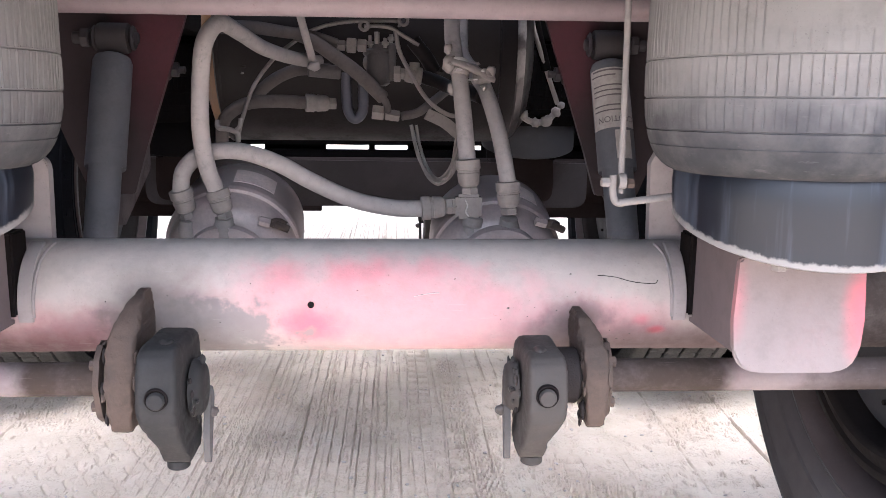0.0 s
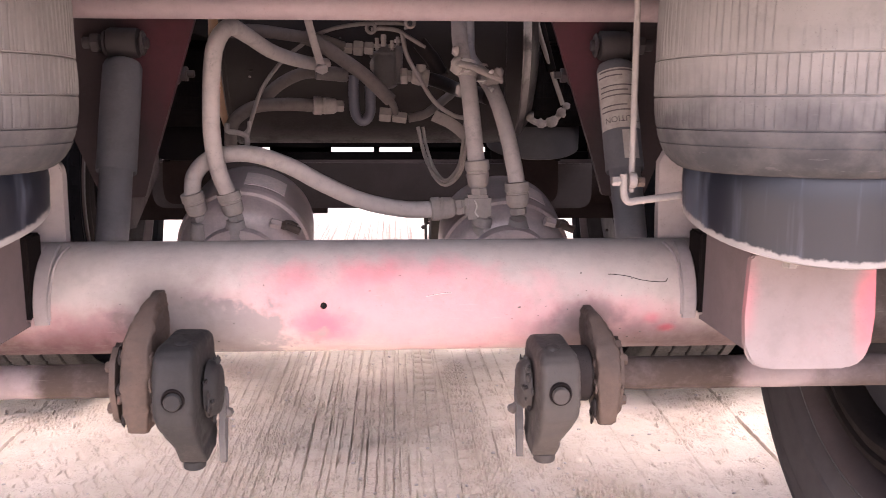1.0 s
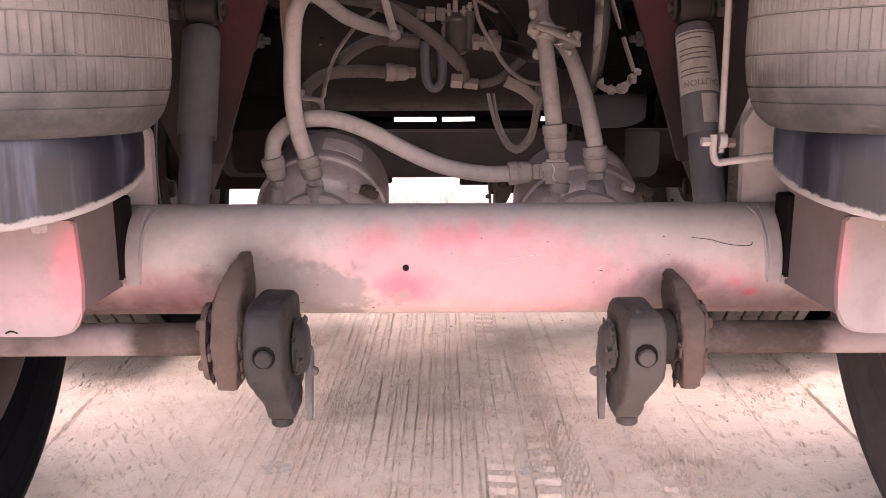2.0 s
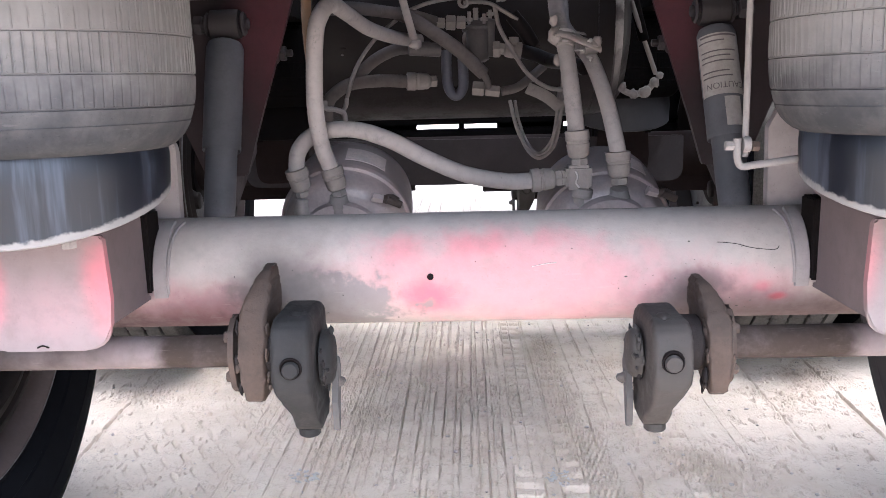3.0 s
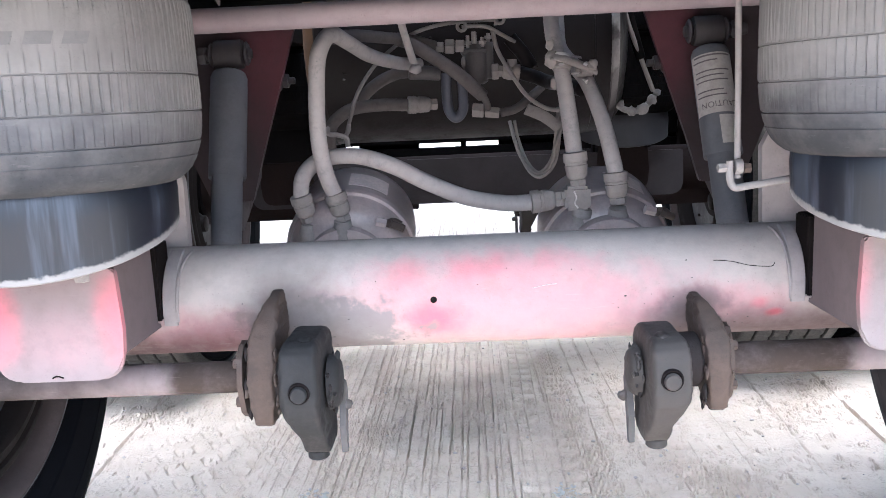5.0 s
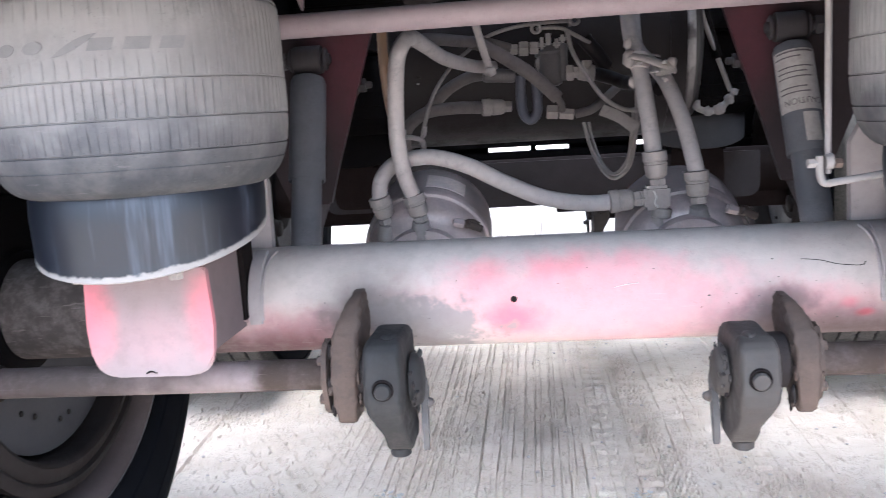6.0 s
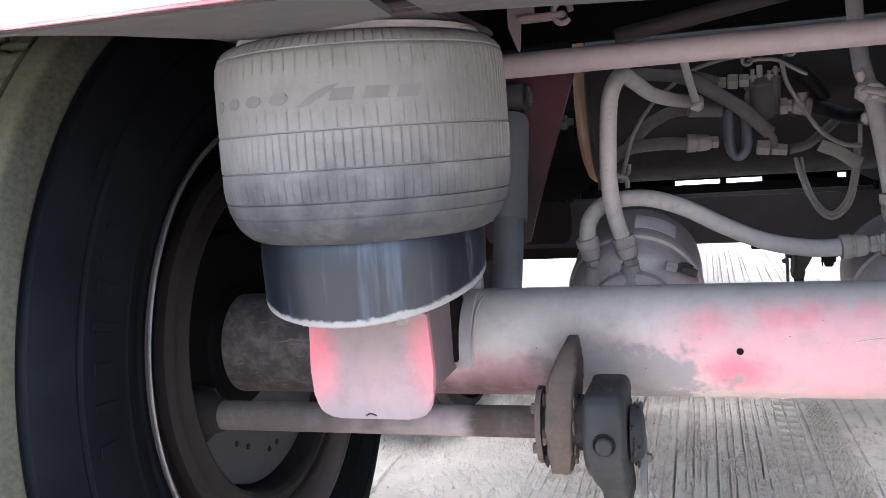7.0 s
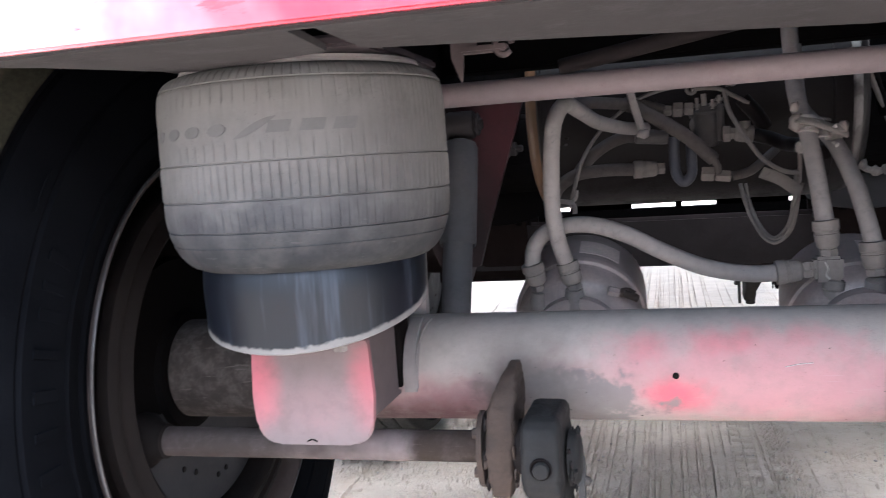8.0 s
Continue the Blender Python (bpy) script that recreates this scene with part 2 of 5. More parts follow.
m_tank_end = dusty("ochre_tank_end", (0.105, 0.049, 0.0175), (0.105, 0.07, 0.0455), 0.4, 0.6)
m_scuff = dusty("scuffed_tank_seam", (0.030, 0.026, 0.028), (0.016, 0.012, 0.013), 0.4, 0.5, 0.2, scale=40.0, blobs=(
    ((0.30, 0.29, 0.29), (0.29, -0.17, 0.06), (0.05, 0.10, 0.055), 0.5, 1.2, 0.4),
    ((0.22, 0.21, 0.21), (0.29, -0.18, -0.05), (0.05, 0.10, 0.030), 0.45, 1.2, 0.4)))
m_rimedge = dusty("worn_rim_edge", (0.114, 0.111, 0.114), (0.042, 0.0372, 0.0372), 0.45, 0.5, 0.3, scale=25.0)
m_rim = dusty("rusty_rim", (0.02842, 0.02187, 0.02076), (0.0601, 0.04809, 0.04697), 0.5, 0.8, spec=0.1)
m_drum = dusty("rusty_drum", (0.004905, 0.003678, 0.003405), (0.009807, 0.007903, 0.00763), 0.55, 0.8, spec=0.1)
m_shield = dusty("dark_dust_shield", (0.01361, 0.01361, 0.01588), (0.03629, 0.03629, 0.04007), 0.5, 0.7, spec=0.15)
m_blue = dusty("blue_grey_valve_paint", (0.027, 0.03375, 0.054), (0.081, 0.081, 0.0945), 0.5, 0.6)
m_white = dusty("soiled_white_tie", (0.3974, 0.3829, 0.3612), (0.3323, 0.3107, 0.2962), 0.6, 0.6, scale=50.0)
m_flake = dusty("pale_flakes", (0.54, 0.5184, 0.4824), (0.4752, 0.4464, 0.4104), 0.5, 0.8, scale=50.0)
m_label = dusty("soiled_paper_label", (0.3825, 0.3634, 0.3443), (0.2869, 0.2614, 0.255), 0.55, 0.7, scale=50.0)
m_ink = dusty("faded_label_ink", (0.06, 0.055, 0.06), (0.16, 0.14, 0.14), 0.4, 0.8, scale=60.0)
# near black; puts the shade of holes, slots and recesses into the colour
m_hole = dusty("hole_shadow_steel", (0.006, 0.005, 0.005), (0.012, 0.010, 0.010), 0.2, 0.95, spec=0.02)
m_under = dusty("dusty_grey_underside", (0.01958, 0.01728, 0.01797), (0.03456, 0.03157, 0.03226), 0.65)


def make_piston():
    """Blue-black moulded piston with reflections painted as upright streaks, and a dry rim of dust at its foot."""
    k = Mat("reflection_streaked_piston")
    streak = k.noise(1.0, 5, 0.6, k.place((0, 0, 0), (0.045, 0.045, 0.5)))
    fine = k.noise(1.0, 3, 0.6, k.place((0, 0, 0), (0.008, 0.008, 0.14)))
    f = k.step(k.math("ADD", streak, k.math("MULTIPLY", k.math("SUBTRACT", fine, 0.5), 0.35)), 0.49, 0.70)
    colour = k.mix(f, (0.0022, 0.0030, 0.0058), (0.029, 0.035, 0.048))
    z = k.math("SUBTRACT", k.split(2), k.math("MULTIPLY", k.math("ADD", k.split(1), 0.113), 0.26))
    z = k.math("ADD", z, k.math("MULTIPLY", k.math("SUBTRACT", k.noise(120.0, 3), 0.5), 0.009))
    colour = k.mix(k.step(z, 0.0060, 0.0095, 1.0, 0.0), colour, (0.115, 0.110, 0.107))
    k.bump(fine, 0.1, 0.001)
    return k.done(colour, k.step(f, 0, 1, 0.44, 0.62), 0.0, 0.3)


def make_tyre(name, shoulder, tread, wall=((0.0019, 0.0021, 0.0029), (0.0056, 0.0062, 0.0081))):
    k = Mat(name)
    big, fine = k.noise(7.0, 6), k.noise(180.0, 3, 0.7)
    colour = k.mix(k.step(big, 0.35, 0.75, 0.05, 0.5), *wall)
    n = k.t.nodes.new("ShaderNodeVectorMath")
    n.operation = "LENGTH"
    k.put(n.inputs[0], k.place((0, 0, 0), (1e6, 1, 1)))
    edge = k.math("ADD", n.outputs["Value"], k.math("MULTIPLY", k.math("SUBTRACT", big, 0.5), 0.008))
    colour = k.mix(k.math("MULTIPLY", k.step(edge, 0.468, 0.474), k.step(fine, 0.2, 0.7, 0.5, 1.0)), colour, shoulder)
    colour = k.mix(k.math("MULTIPLY", k.step(edge, 0.495, 0.503), k.step(fine, 0.2, 0.7, 0.6, 1.0)), colour, tread)
    k.bump(fine, 0.25, 0.001)
    return k.done(colour, 0.9, 0.0, 0.02)


def make_bumper():
    """Glossy red paint, chipped along its lower edge, with a pale glare painted on one end."""
    k = Mat("glossy_red_bumper_paint")
    chips = k.noise(1.0, 5, 0.65, k.place((0, 0, 0), (0.06, 0.06, 0.012)))
    colour = k.mix(k.step(k.noise(6.0, 5), 0.3, 0.8, 0.0, 0.3), (0.50, 0.006, 0.022), (0.56, 0.05, 0.07))
    # sky glare on one end, painted as a pale patch
    colour = k.mix(k.math("MULTIPLY", k.blob((-0.85, 0.0, 0.12), (0.42, 0.3, 0.3), 0.5, 9.0, 0.6), 0.7), colour, (0.72, 0.46, 0.46))
    colour = k.mix(k.step(chips, 0.60, 0.68, 0.0, 0.8), colour, (0.30, 0.02, 0.03))
    k.bump(chips, 0.2, 0.001)
    return k.done(colour, 0.22, 0.0, 0.5, 0.4)


def make_ground():
    """Pale, dry, trodden earth: dust, brown patches, crumbs and grit."""
    k = Mat("pale_dry_earth")
    big, mid, fine = k.noise(0.9, 5), k.noise(9.0, 6, 0.65), k.noise(260.0, 4, 0.7)
    crumb = k.noise(95.0, 5, 0.7, None, 1.2)
    colour = k.mix(k.step(mid, 0.3, 0.75), (0.515, 0.420, 0.332), (0.60, 0.503, 0.408))
    colour = k.mix(k.step(big, 0.52, 0.74, 0.0, 0.25), colour, (0.44, 0.355, 0.285))
    colour = k.mix(k.step(k.math("MULTIPLY", crumb, k.step(k.noise(13.0, 4), 0.40, 0.62, 0.75, 1.08)), 0.56, 0.63, 0.0, 0.35), colour, (0.22, 0.185, 0.155))
    colour = k.mix(k.step(fine, 0.66, 0.80, 0.0, 0.4), colour, (0.26, 0.225, 0.195))
    # curled crumbs and scraps pressed into the dust
    worm = k.noise(36.0, 3, 0.55, None, 2.2)
    ridge = k.step(k.math("ABSOLUTE", k.math("SUBTRACT", worm, 0.5), 0.0), 0.0, 0.035, 1.0, 0.0)
    ridge = k.math("MULTIPLY", ridge, k.step(k.noise(22.0, 4), 0.44, 0.60))
    lump = k.step(worm, 0.52, 0.68)
    colour = k.mix(k.math("MULTIPLY", ridge, 0.30), colour, (0.20, 0.168, 0.14))
    height = k.math("ADD", k.math("MULTIPLY", fine, 0.5), k.math("MULTIPLY", crumb, 1.5))
    height = k.math("ADD", height, k.math("MULTIPLY", lump, 0.35))
    k.bump(k.math("SUBTRACT", height, k.math("MULTIPLY", ridge, 0.3)), 0.35, 0.004)
    return k.done(colour, 0.95, 0.0, 0.2)


m_piston, m_bumper, m_ground = make_piston(), make_bumper(), make_ground()
m_tyre = make_tyre("worn_tyre_rubber", (0.028, 0.027, 0.020), (0.058, 0.055, 0.038))
m_tyre_dusty = make_tyre("dust_coated_tyre_rubber", (0.060, 0.056, 0.055), (0.075, 0.070, 0.066), ((0.034, 0.031, 0.032), (0.078, 0.072, 0.072)))
# dusty tyre rubber, lightened for the light on the wheels ahead
m_tyre_lit = make_tyre("lit_dusty_tyre_rubber", (0.045, 0.043, 0.040), (0.085, 0.081, 0.076))


# ---- shapes ----
X_AXIS = Matrix.Rotation(radians(90), 4, "Y")     # turns a shape about z into one about x
TO_CAMERA_SIDE = Matrix.Rotation(radians(90), 4, "X")   # z turns to -y


def put_mesh(bm, material, name, smooth=40.0):
    bmesh.ops.recalc_face_normals(bm, faces=bm.faces[:])
    me = bpy.data.meshes.new(name)
    bm.to_mesh(me)
    bm.free()
    me.materials.append(material)
    me.polygons.foreach_set("use_smooth", [True] * len(me.polygons))
    me.set_sharp_from_angle(angle=radians(smooth))
    return me


def thing(name, at, label, category, group="", kind=""):
    ob = new(name)
    ob.empty_display_size = 0.05
    ob.location = at
    return tagged(ob, label, category, group, kind)


def part(name, bm, material, parent, label="", at=(0, 0, 0), smooth=40.0):
    """One mesh under a thing or a part; at is its origin in the parent's coordinates."""
    if name in ("knot", "grease_clod", "lug", "clamp_lug", "control_pin", "mud_fleck"):
        smooth = 89.0
    ob = new(name, put_mesh(bm, material, name, smooth))
    ob.parent, ob.location = parent, at
    return tagged(ob, label)


def ring_faces(bm, rings, wrap=True, caps=True):
    for a, b in zip(rings, rings[1:]):
        n = len(a)
        for i in range(n if wrap else n - 1):
            j = (i + 1) % n
            bm.faces.new((a[i], a[j], b[j], b[i]))
    if caps:
        bm.faces.new(rings[0][::-1]), bm.faces.new(rings[-1])


def lathe(bm, profile, m=Matrix(), segs=40, caps=True, shape=None):
    """Turns (radius, height) pairs about z; shape(angle, height, radius) may alter the radius."""
    rings = []
    for r, h in profile:
        ring = []
        for i in range(segs):
            a = 2 * math.pi * i / segs
            q = shape(a, h, r) if shape else r
            ring.append(bm.verts.new(m @ Vector((q * math.cos(a), q * math.sin(a), h))))
        rings.append(ring)
    ring_faces(bm, rings, True, caps)
    return bm


def rod(bm, a, b, r, segs=16, r2=None, chamfer=0.15):
    """A round bar from a to b with eased ends."""
    a, b = Vector(a), Vector(b)
    m = Matrix.Translation(a) @ (b - a).to_track_quat("Z", "Y").to_matrix().to_4x4()
    n, e = (b - a).length, r * chamfer
    r2 = r2 or r
    return lathe(bm, [(r - e, 0), (r, e), (r2, n - e), (r2 - e, n)], m, segs)


def smooth_path(points, n=8):
    pts = [Vector(p) for p in points]
    pts = [2 * pts[0] - pts[1]] + pts + [2 * pts[-1] - pts[-2]]
    out = []
    for p0, p1, p2, p3 in zip(pts, pts[1:], pts[2:], pts[3:]):
        for i in range(n):
            t = i / n
            out.append(0.5 * ((2 * p1) + (p2 - p0) * t + (2 * p0 - 5 * p1 + 4 * p2 - p3) * t * t + (3 * p1 - p0 - 3 * p2 + p3) * t ** 3))
    return out + [pts[-2]]


def sweep(bm, points, r, segs=14, n=8, flat=1.0):
    """A round (or flattened) strand along a smooth line through the points."""
    path = smooth_path(points, n)
    side = Vector((1, 0, 0))
    rings = []
    for i, p in enumerate(path):
        way = (path[min(i + 1, len(path) - 1)] - path[max(i - 1, 0)]).normalized()
        side = side - way * side.dot(way)
        if side.length < 1e-3:
            side = way.orthogonal()
        side.normalize()
        up = way.cross(side)
        rings.append([bm.verts.new(p + r * (math.cos(2 * math.pi * k / segs) * side + flat * math.sin(2 * math.pi * k / segs) * up)) for k in range(segs)])
    ring_faces(bm, rings)
    return bm


def rounded(corners, radius, n=5):
    """Rounds the corners of a flat outline; radius: one, or one for each corner."""
    out, k = [], len(corners)
    radii = radius if isinstance(radius, (list, tuple)) else [radius] * k
    for i, (p, r) in enumerate(zip(corners, radii)):
        p, a, b = Vector(p), Vector(corners[i - 1]), Vector(corners[(i + 1) % k])
        if r <= 0:
            out.append(p)
            continue
        u, v = (a - p).normalized(), (b - p).normalized()
        half = u.angle(v) / 2
        cut = min(r / math.tan(half), 0.49 * (a - p).length, 0.49 * (b - p).length)
        s, e = p + u * cut, p + v * cut
        for j in range(n + 1):
            t = j / n
            out.append((1 - t) ** 2 * s + 2 * t * (1 - t) * p + t * t * e)
    return out


def slab(bm, outline, thick, m=Matrix(), bevel=0.002):
    """A flat outline in local xy, given thickness along z, with eased edges."""
    low = [bm.verts.new(m @ Vector((p[0], p[1], 0))) for p in outline]
    high = [bm.verts.new(m @ Vector((p[0], p[1], thick))) for p in outline]
    n = len(low)
    faces = [bm.faces.new(low[::-1]), bm.faces.new(high)]
    for i in range(n):
        faces.append(bm.faces.new((low[i], low[(i + 1) % n], high[(i + 1) % n], high[i])))
    if bevel:
        edges = {e for f in faces[:2] for e in f.edges}
        bmesh.ops.bevel(bm, geom=list(edges), offset=bevel, segments=2, affect="EDGES", clamp_overlap=True)
    return bm


def box(bm, low, high, bevel=0.003):
    (x0, y0, z0), (x1, y1, z1) = low, high
    got = bmesh.ops.create_cube(bm, size=1.0, matrix=Matrix.Translation(((x0 + x1) / 2, (y0 + y1) / 2, (z0 + z1) / 2)) @ Matrix.Diagonal((x1 - x0, y1 - y0, z1 - z0, 1)))
    if bevel:
        edges = {e for v in got["verts"] for e in v.link_edges}
        bmesh.ops.bevel(bm, geom=list(edges), offset=bevel, segments=2, affect="EDGES", clamp_overlap=True)
    return bm


def loft(bm, sections, segs=28, power=4.2):
    """Rounded-oblong sections (z, middle x, half width, near y, far y) joined upward."""
    rings = []
    for z, cx, hx, y0, y1 in sections:
        ring = []
        for i in range(segs):
            a = 2 * math.pi * i / segs
            c, s = math.cos(a), math.sin(a)
            ring.append(bm.verts.new((cx + hx * math.copysign(abs(c) ** (2 / power), c), (y0 + y1) / 2 + (y1 - y0) / 2 * math.copysign(abs(s) ** (2 / power), s), z)))
        rings.append(ring)
    ring_faces(bm, rings)
    return bm


def arc_band(bm, x0, x1, r0, r1, a0, a1, n=22):
    """A strap with square edges round the x axis; angles from the camera's side upward."""
    rings = []
    for i in range(n + 1):
        a = a0 + (a1 - a0) * i / n
        c, d = -math.cos(a), math.sin(a)
        e = 0.0012
        rings.append([bm.verts.new((x, r * c, r * d)) for x, r in ((x0, r0), (x0, r1 - e), (x0 + (x1 - x0) * 0.06, r1), (x1 - (x1 - x0) * 0.06, r1), (x1, r1 - e), (x1, r0))])
    ring_faces(bm, rings)
    return bm


def worn_loft(bm, sections, segs, power, amount, seed, rows=26):
    """A loft with a pitted, uneven skin."""
    t = np.linspace(0, 1, rows)
    base = np.linspace(0, 1, len(sections))
    dense = list(zip(*[np.interp(t, base, [s[i] for s in sections]) for i in range(5)]))
    loft(bm, dense, segs, power)
    for v in bm.verts:
        p = v.co * 95 + Vector((seed, 0, seed * 0.3))
        v.co += amount * Vector((noise.noise(p) + 0.6 * noise.noise(p * 2.7), noise.noise(p + Vector((9, 0, 0))) + 0.6 * noise.noise(p * 2.7 + Vector((4, 2, 0))), 0.4 * noise.noise(p + Vector((0, 7, 0)))))
    return bm


def hexnut(bm, a, b, r):
    return rod(bm, a, b, r, 6, None, 0.12)


def lump(bm, at, size, seed, detail=2):
    """A ragged clod."""
    got = bmesh.ops.create_icosphere(bm, subdivisions=detail, radius=1.0)
    for v in got["verts"]:
        k = 1 + 0.45 * noise.noise(v.co * 1.7 + Vector((seed, seed * 0.7, 0)))
        v.co = Vector(at) + Vector((v.co.x * size[0], v.co.y * size[1], v.co.z * size[2])) * k
    return bm


B = bmesh.new

# ---- plan ----
AX_Y, AX_Z, TUBE_R = 0.975, 0.517, 0.065      # the rear axle's middle
NEXT = 1.345                                  # to the axle ahead
SPRING_X, SPRING_Y = 0.409, 0.775
SLAT_Z = 1.13                                   # underside of the added, unseen light slats


# ---- ground: one sheet to the horizon, fine under the trailer ----
def graded(fine_low, fine_high, step, far, growth=1.16):
    mid = list(np.arange(fine_low, fine_high, step))
    up, d = [mid[-1]], step
    while up[-1] < far:
        d *= growth
        up.append(up[-1] + d)
    down, d = [mid[0]], step
    while down[-1] > -far:
        d *= growth
        down.append(down[-1] - d)
    return np.array(down[:0:-1] + mid + up[1:])


def ground_height(xs, ys):
    """Wheel ruts, ladder and dotted tread prints, lug marks and crumbs pressed into the earth."""
    x, y = np.meshgrid(xs, ys)
    rng = np.random.RandomState(7)

    def waves(scale, seed, octaves=4, px=x, py=y):
        r = np.random.RandomState(seed)
        out, amp = np.zeros_like(px + py), 1.0
        for o in range(octaves):
            for _ in range(3):
                a = r.uniform(0, 2 * np.pi)
                f = scale * 2 ** o * r.uniform(0.7, 1.3)
                out += amp * np.sin(f * (np.cos(a) * px + np.sin(a) * py) + r.uniform(0, 6.3) + 1.5 * np.sin(f * 0.37 * (np.cos(a + 2) * px + np.sin(a + 2) * py)))
            amp *= 0.55
        return out / 5

    h = 0.0030 * waves(9.0, 3, 4)
    col = ys[:, None]

    def groove(line, width, depth, a, seed):
        """A narrow cut with a pushed-up lip; it wanders, and fades in places."""
        wander = 0.0010 * waves(70.0, seed, 3, 0.0, col) + 0.003 * waves(6.0, seed + 1, 2, 0.0, col)
        fade = np.clip(0.62 + 1.3 * waves(9.0, seed + 2, 4, 0.0, col), 0.12, 1.25) * np.clip(0.75 + 1.6 * waves(75.0, seed + 3, 2, 0.0, col), 0.2, 1.2)
        d = (x - line - wander) / width
        side = 1 if seed % 3 else -1
        return a * fade * depth * (-np.exp(-np.clip(d * d, 0, 30)) + 0.30 * np.exp(-np.clip((side * d - 2.0) ** 2 * 0.9, 0, 30)) + 0.10 * np.exp(-np.clip((side * d + 2.2) ** 2, 0, 30)))

    # fine straight ruts, crowded on one side and sparse on the other
    at, i = -0.50, 0
    while at < 0.56:
        crowd = at < 0.045
        at += rng.uniform(0.012, 0.027) if crowd else rng.uniform(0.018, 0.050)
        i += 1
        line = at + 0.014 * (col - 2.0) * rng.uniform(-0.6, 0.6)
        strong = np.clip((col - 1.25) / 0.5, 0.25, 1.0) * (0.5 if at < -0.40 else 1.6 if crowd else 0.9 if at < 0.34 else 0.2)
        h += groove(line, rng.uniform(0.0012, 0.0017), rng.uniform(0.0026, 0.0078), strong, 20 + 5 * i)
    # ladder tracks: rails with rungs
    for n, (at, wide, far, pitch) in enumerate(((0.070, 0.056, 2.9, 0.050), (0.156, 0.052, 2.3, 0.055), (0.385, 0.052, 1.75, 0.070))):
        here = np.clip((far - col) * 12, 0, 1)
        lean = at - 0.012 * (1.75 - col)
        for edge in (0.0, wide):
            h += groove(lean + edge, 0.0013, 0.0062, here, 200 + 10 * n + int(edge * 100))
        inside = np.clip((x - lean) / 0.004, 0, 1) * np.clip((lean + wide - x) / 0.004, 0, 1)
        step = y + 0.12 * (x - lean) + 0.012 * waves(14.0, 90 + n, 2, x * 0.2, y)
        rung = (step / pitch) % 1.0 * pitch
        broken = np.clip(0.8 + 1.0 * waves(9.0, 95 + n, 3), 0.35, 1.1)
        h += here * inside * broken * (0.0010 * np.exp(-((rung - 0.030) / 0.006) ** 2) - 0.0085 * np.exp(-((rung - 0.018) / 0.0055) ** 2))
    # dotted prints of small lugs: one band ahead, another nearer and further over
    for n, (at, drift, y0, y1, half) in enumerate(((0.205, -0.02, 1.72, 2.45, 0.029), (0.232, -0.02, 1.25, 1.75, 0.028))):
        lean = at + drift * (col - 1.6)
        inside = np.clip(1.3 - np.abs((x - lean) / half) ** 4, 0, 1) * np.clip(0.9 + 0.9 * waves(8.0, 61 + n, 3), 0.55, 1.0) * np.clip((y1 - col) * 14, 0, 1) * np.clip((col - y0) * 14, 0, 1)
        row = np.floor(y / 0.016)
        dx = ((x - lean) / 0.0115 + 0.5 * (row % 2)) % 1.0 - 0.5
        dy = (y / 0.016) % 1.0 - 0.5
        h -= inside * 0.0120 * np.exp(-(dx / 0.27) ** 4 - (dy / 0.30) ** 4)
    # long single lines beside the wheels
    for n, (at, lean_by, deep) in enumerate(((-0.825, 0.05, 0.009), (-0.965, 0.03, 0.009), (0.47, 0.01, 0.0024), (0.66, -0.04, 0.0022), (0.83, -0.05, 0.004))):
        h += groove(at + lean_by * (1.7 - col), 0.0026, deep, 1.0, 300 + 7 * n)
    patch = np.exp(-(((x + 0.56) / 0.13) ** 2 + ((y - 1.68) / 0.16) ** 2))
    h -= patch * 0.006 * (np.sin(2 * np.pi * (x + 0.6 * y) / 0.045) > 0.75) * (np.sin(2 * np.pi * (y - 0.5 * x) / 0.09) > -0.2)

    # short cuts, splinters and crumbs
    def stroke(px, py, turn, long, wide, high):
        r = long + 4 * wide
        i0, i1 = np.searchsorted(xs, (px - r, px + r))
        j0, j1 = np.searchsorted(ys, (py - r, py + r))
        if i1 - i0 < 2 or j1 - j0 < 2:
            return
        u, v = xs[None, i0:i1] - px, ys[j0:j1, None] - py
        along, across = u * np.cos(turn) + v * np.sin(turn), -u * np.sin(turn) + v * np.cos(turn)
        body = np.clip((long - np.abs(along)) / (0.6 * wide) + 0.5, 0, 1)
        d = across / wide
        h[j0:j1, i0:i1] += high * body * (np.exp(-d * d) - 0.7 * np.exp(-(d - 1.7) ** 2))

    patches = [(rng.uniform(-0.9, 0.9), rng.uniform(1.35, 2.5), rng.uniform(0.05, 0.16)) for _ in range(26)]
    for n in range(6000):
        if n % 3:
            cx, cy, r = patches[rng.randint(len(patches))]
            px, py = cx + r * rng.randn() * 0.6, cy + r * rng.randn() * 0.6
        else:
            px, py = rng.uniform(-1.0, 0.98), 1.35 + 1.4 * rng.rand() ** 1.4
        stroke(px, py, rng.choice([0.0, 0.6, 1.57, 2.4]) + rng.uniform(-0.5, 0.5), rng.uniform(0.004, 0.014), rng.uniform(0.0012, 0.0021), rng.choice([1, -1, -1, -1]) * rng.uniform(0.0010, 0.0031))
    # crumbly skin
    skin = rng.randn(*h.shape)
    for _ in range(2):
        skin = (skin + np.roll(skin, 1, 0) + np.roll(skin, 1, 1) + np.roll(skin, -1, 1)) / 4
    h += 0.0002 * skin * np.clip(0.7 + 1.2 * waves(6.0, 400, 3), 0.25, 1.4)
    # two longer splinters pressed flat
    stroke(0.262, 1.915, 0.06, 0.075, 0.0042, 0.007)
    stroke(0.255, 1.900, 0.10, 0.060, 0.0030, 0.005)
    stroke(0.345, 1.83, 0.22, 0.022, 0.0040, 0.008)
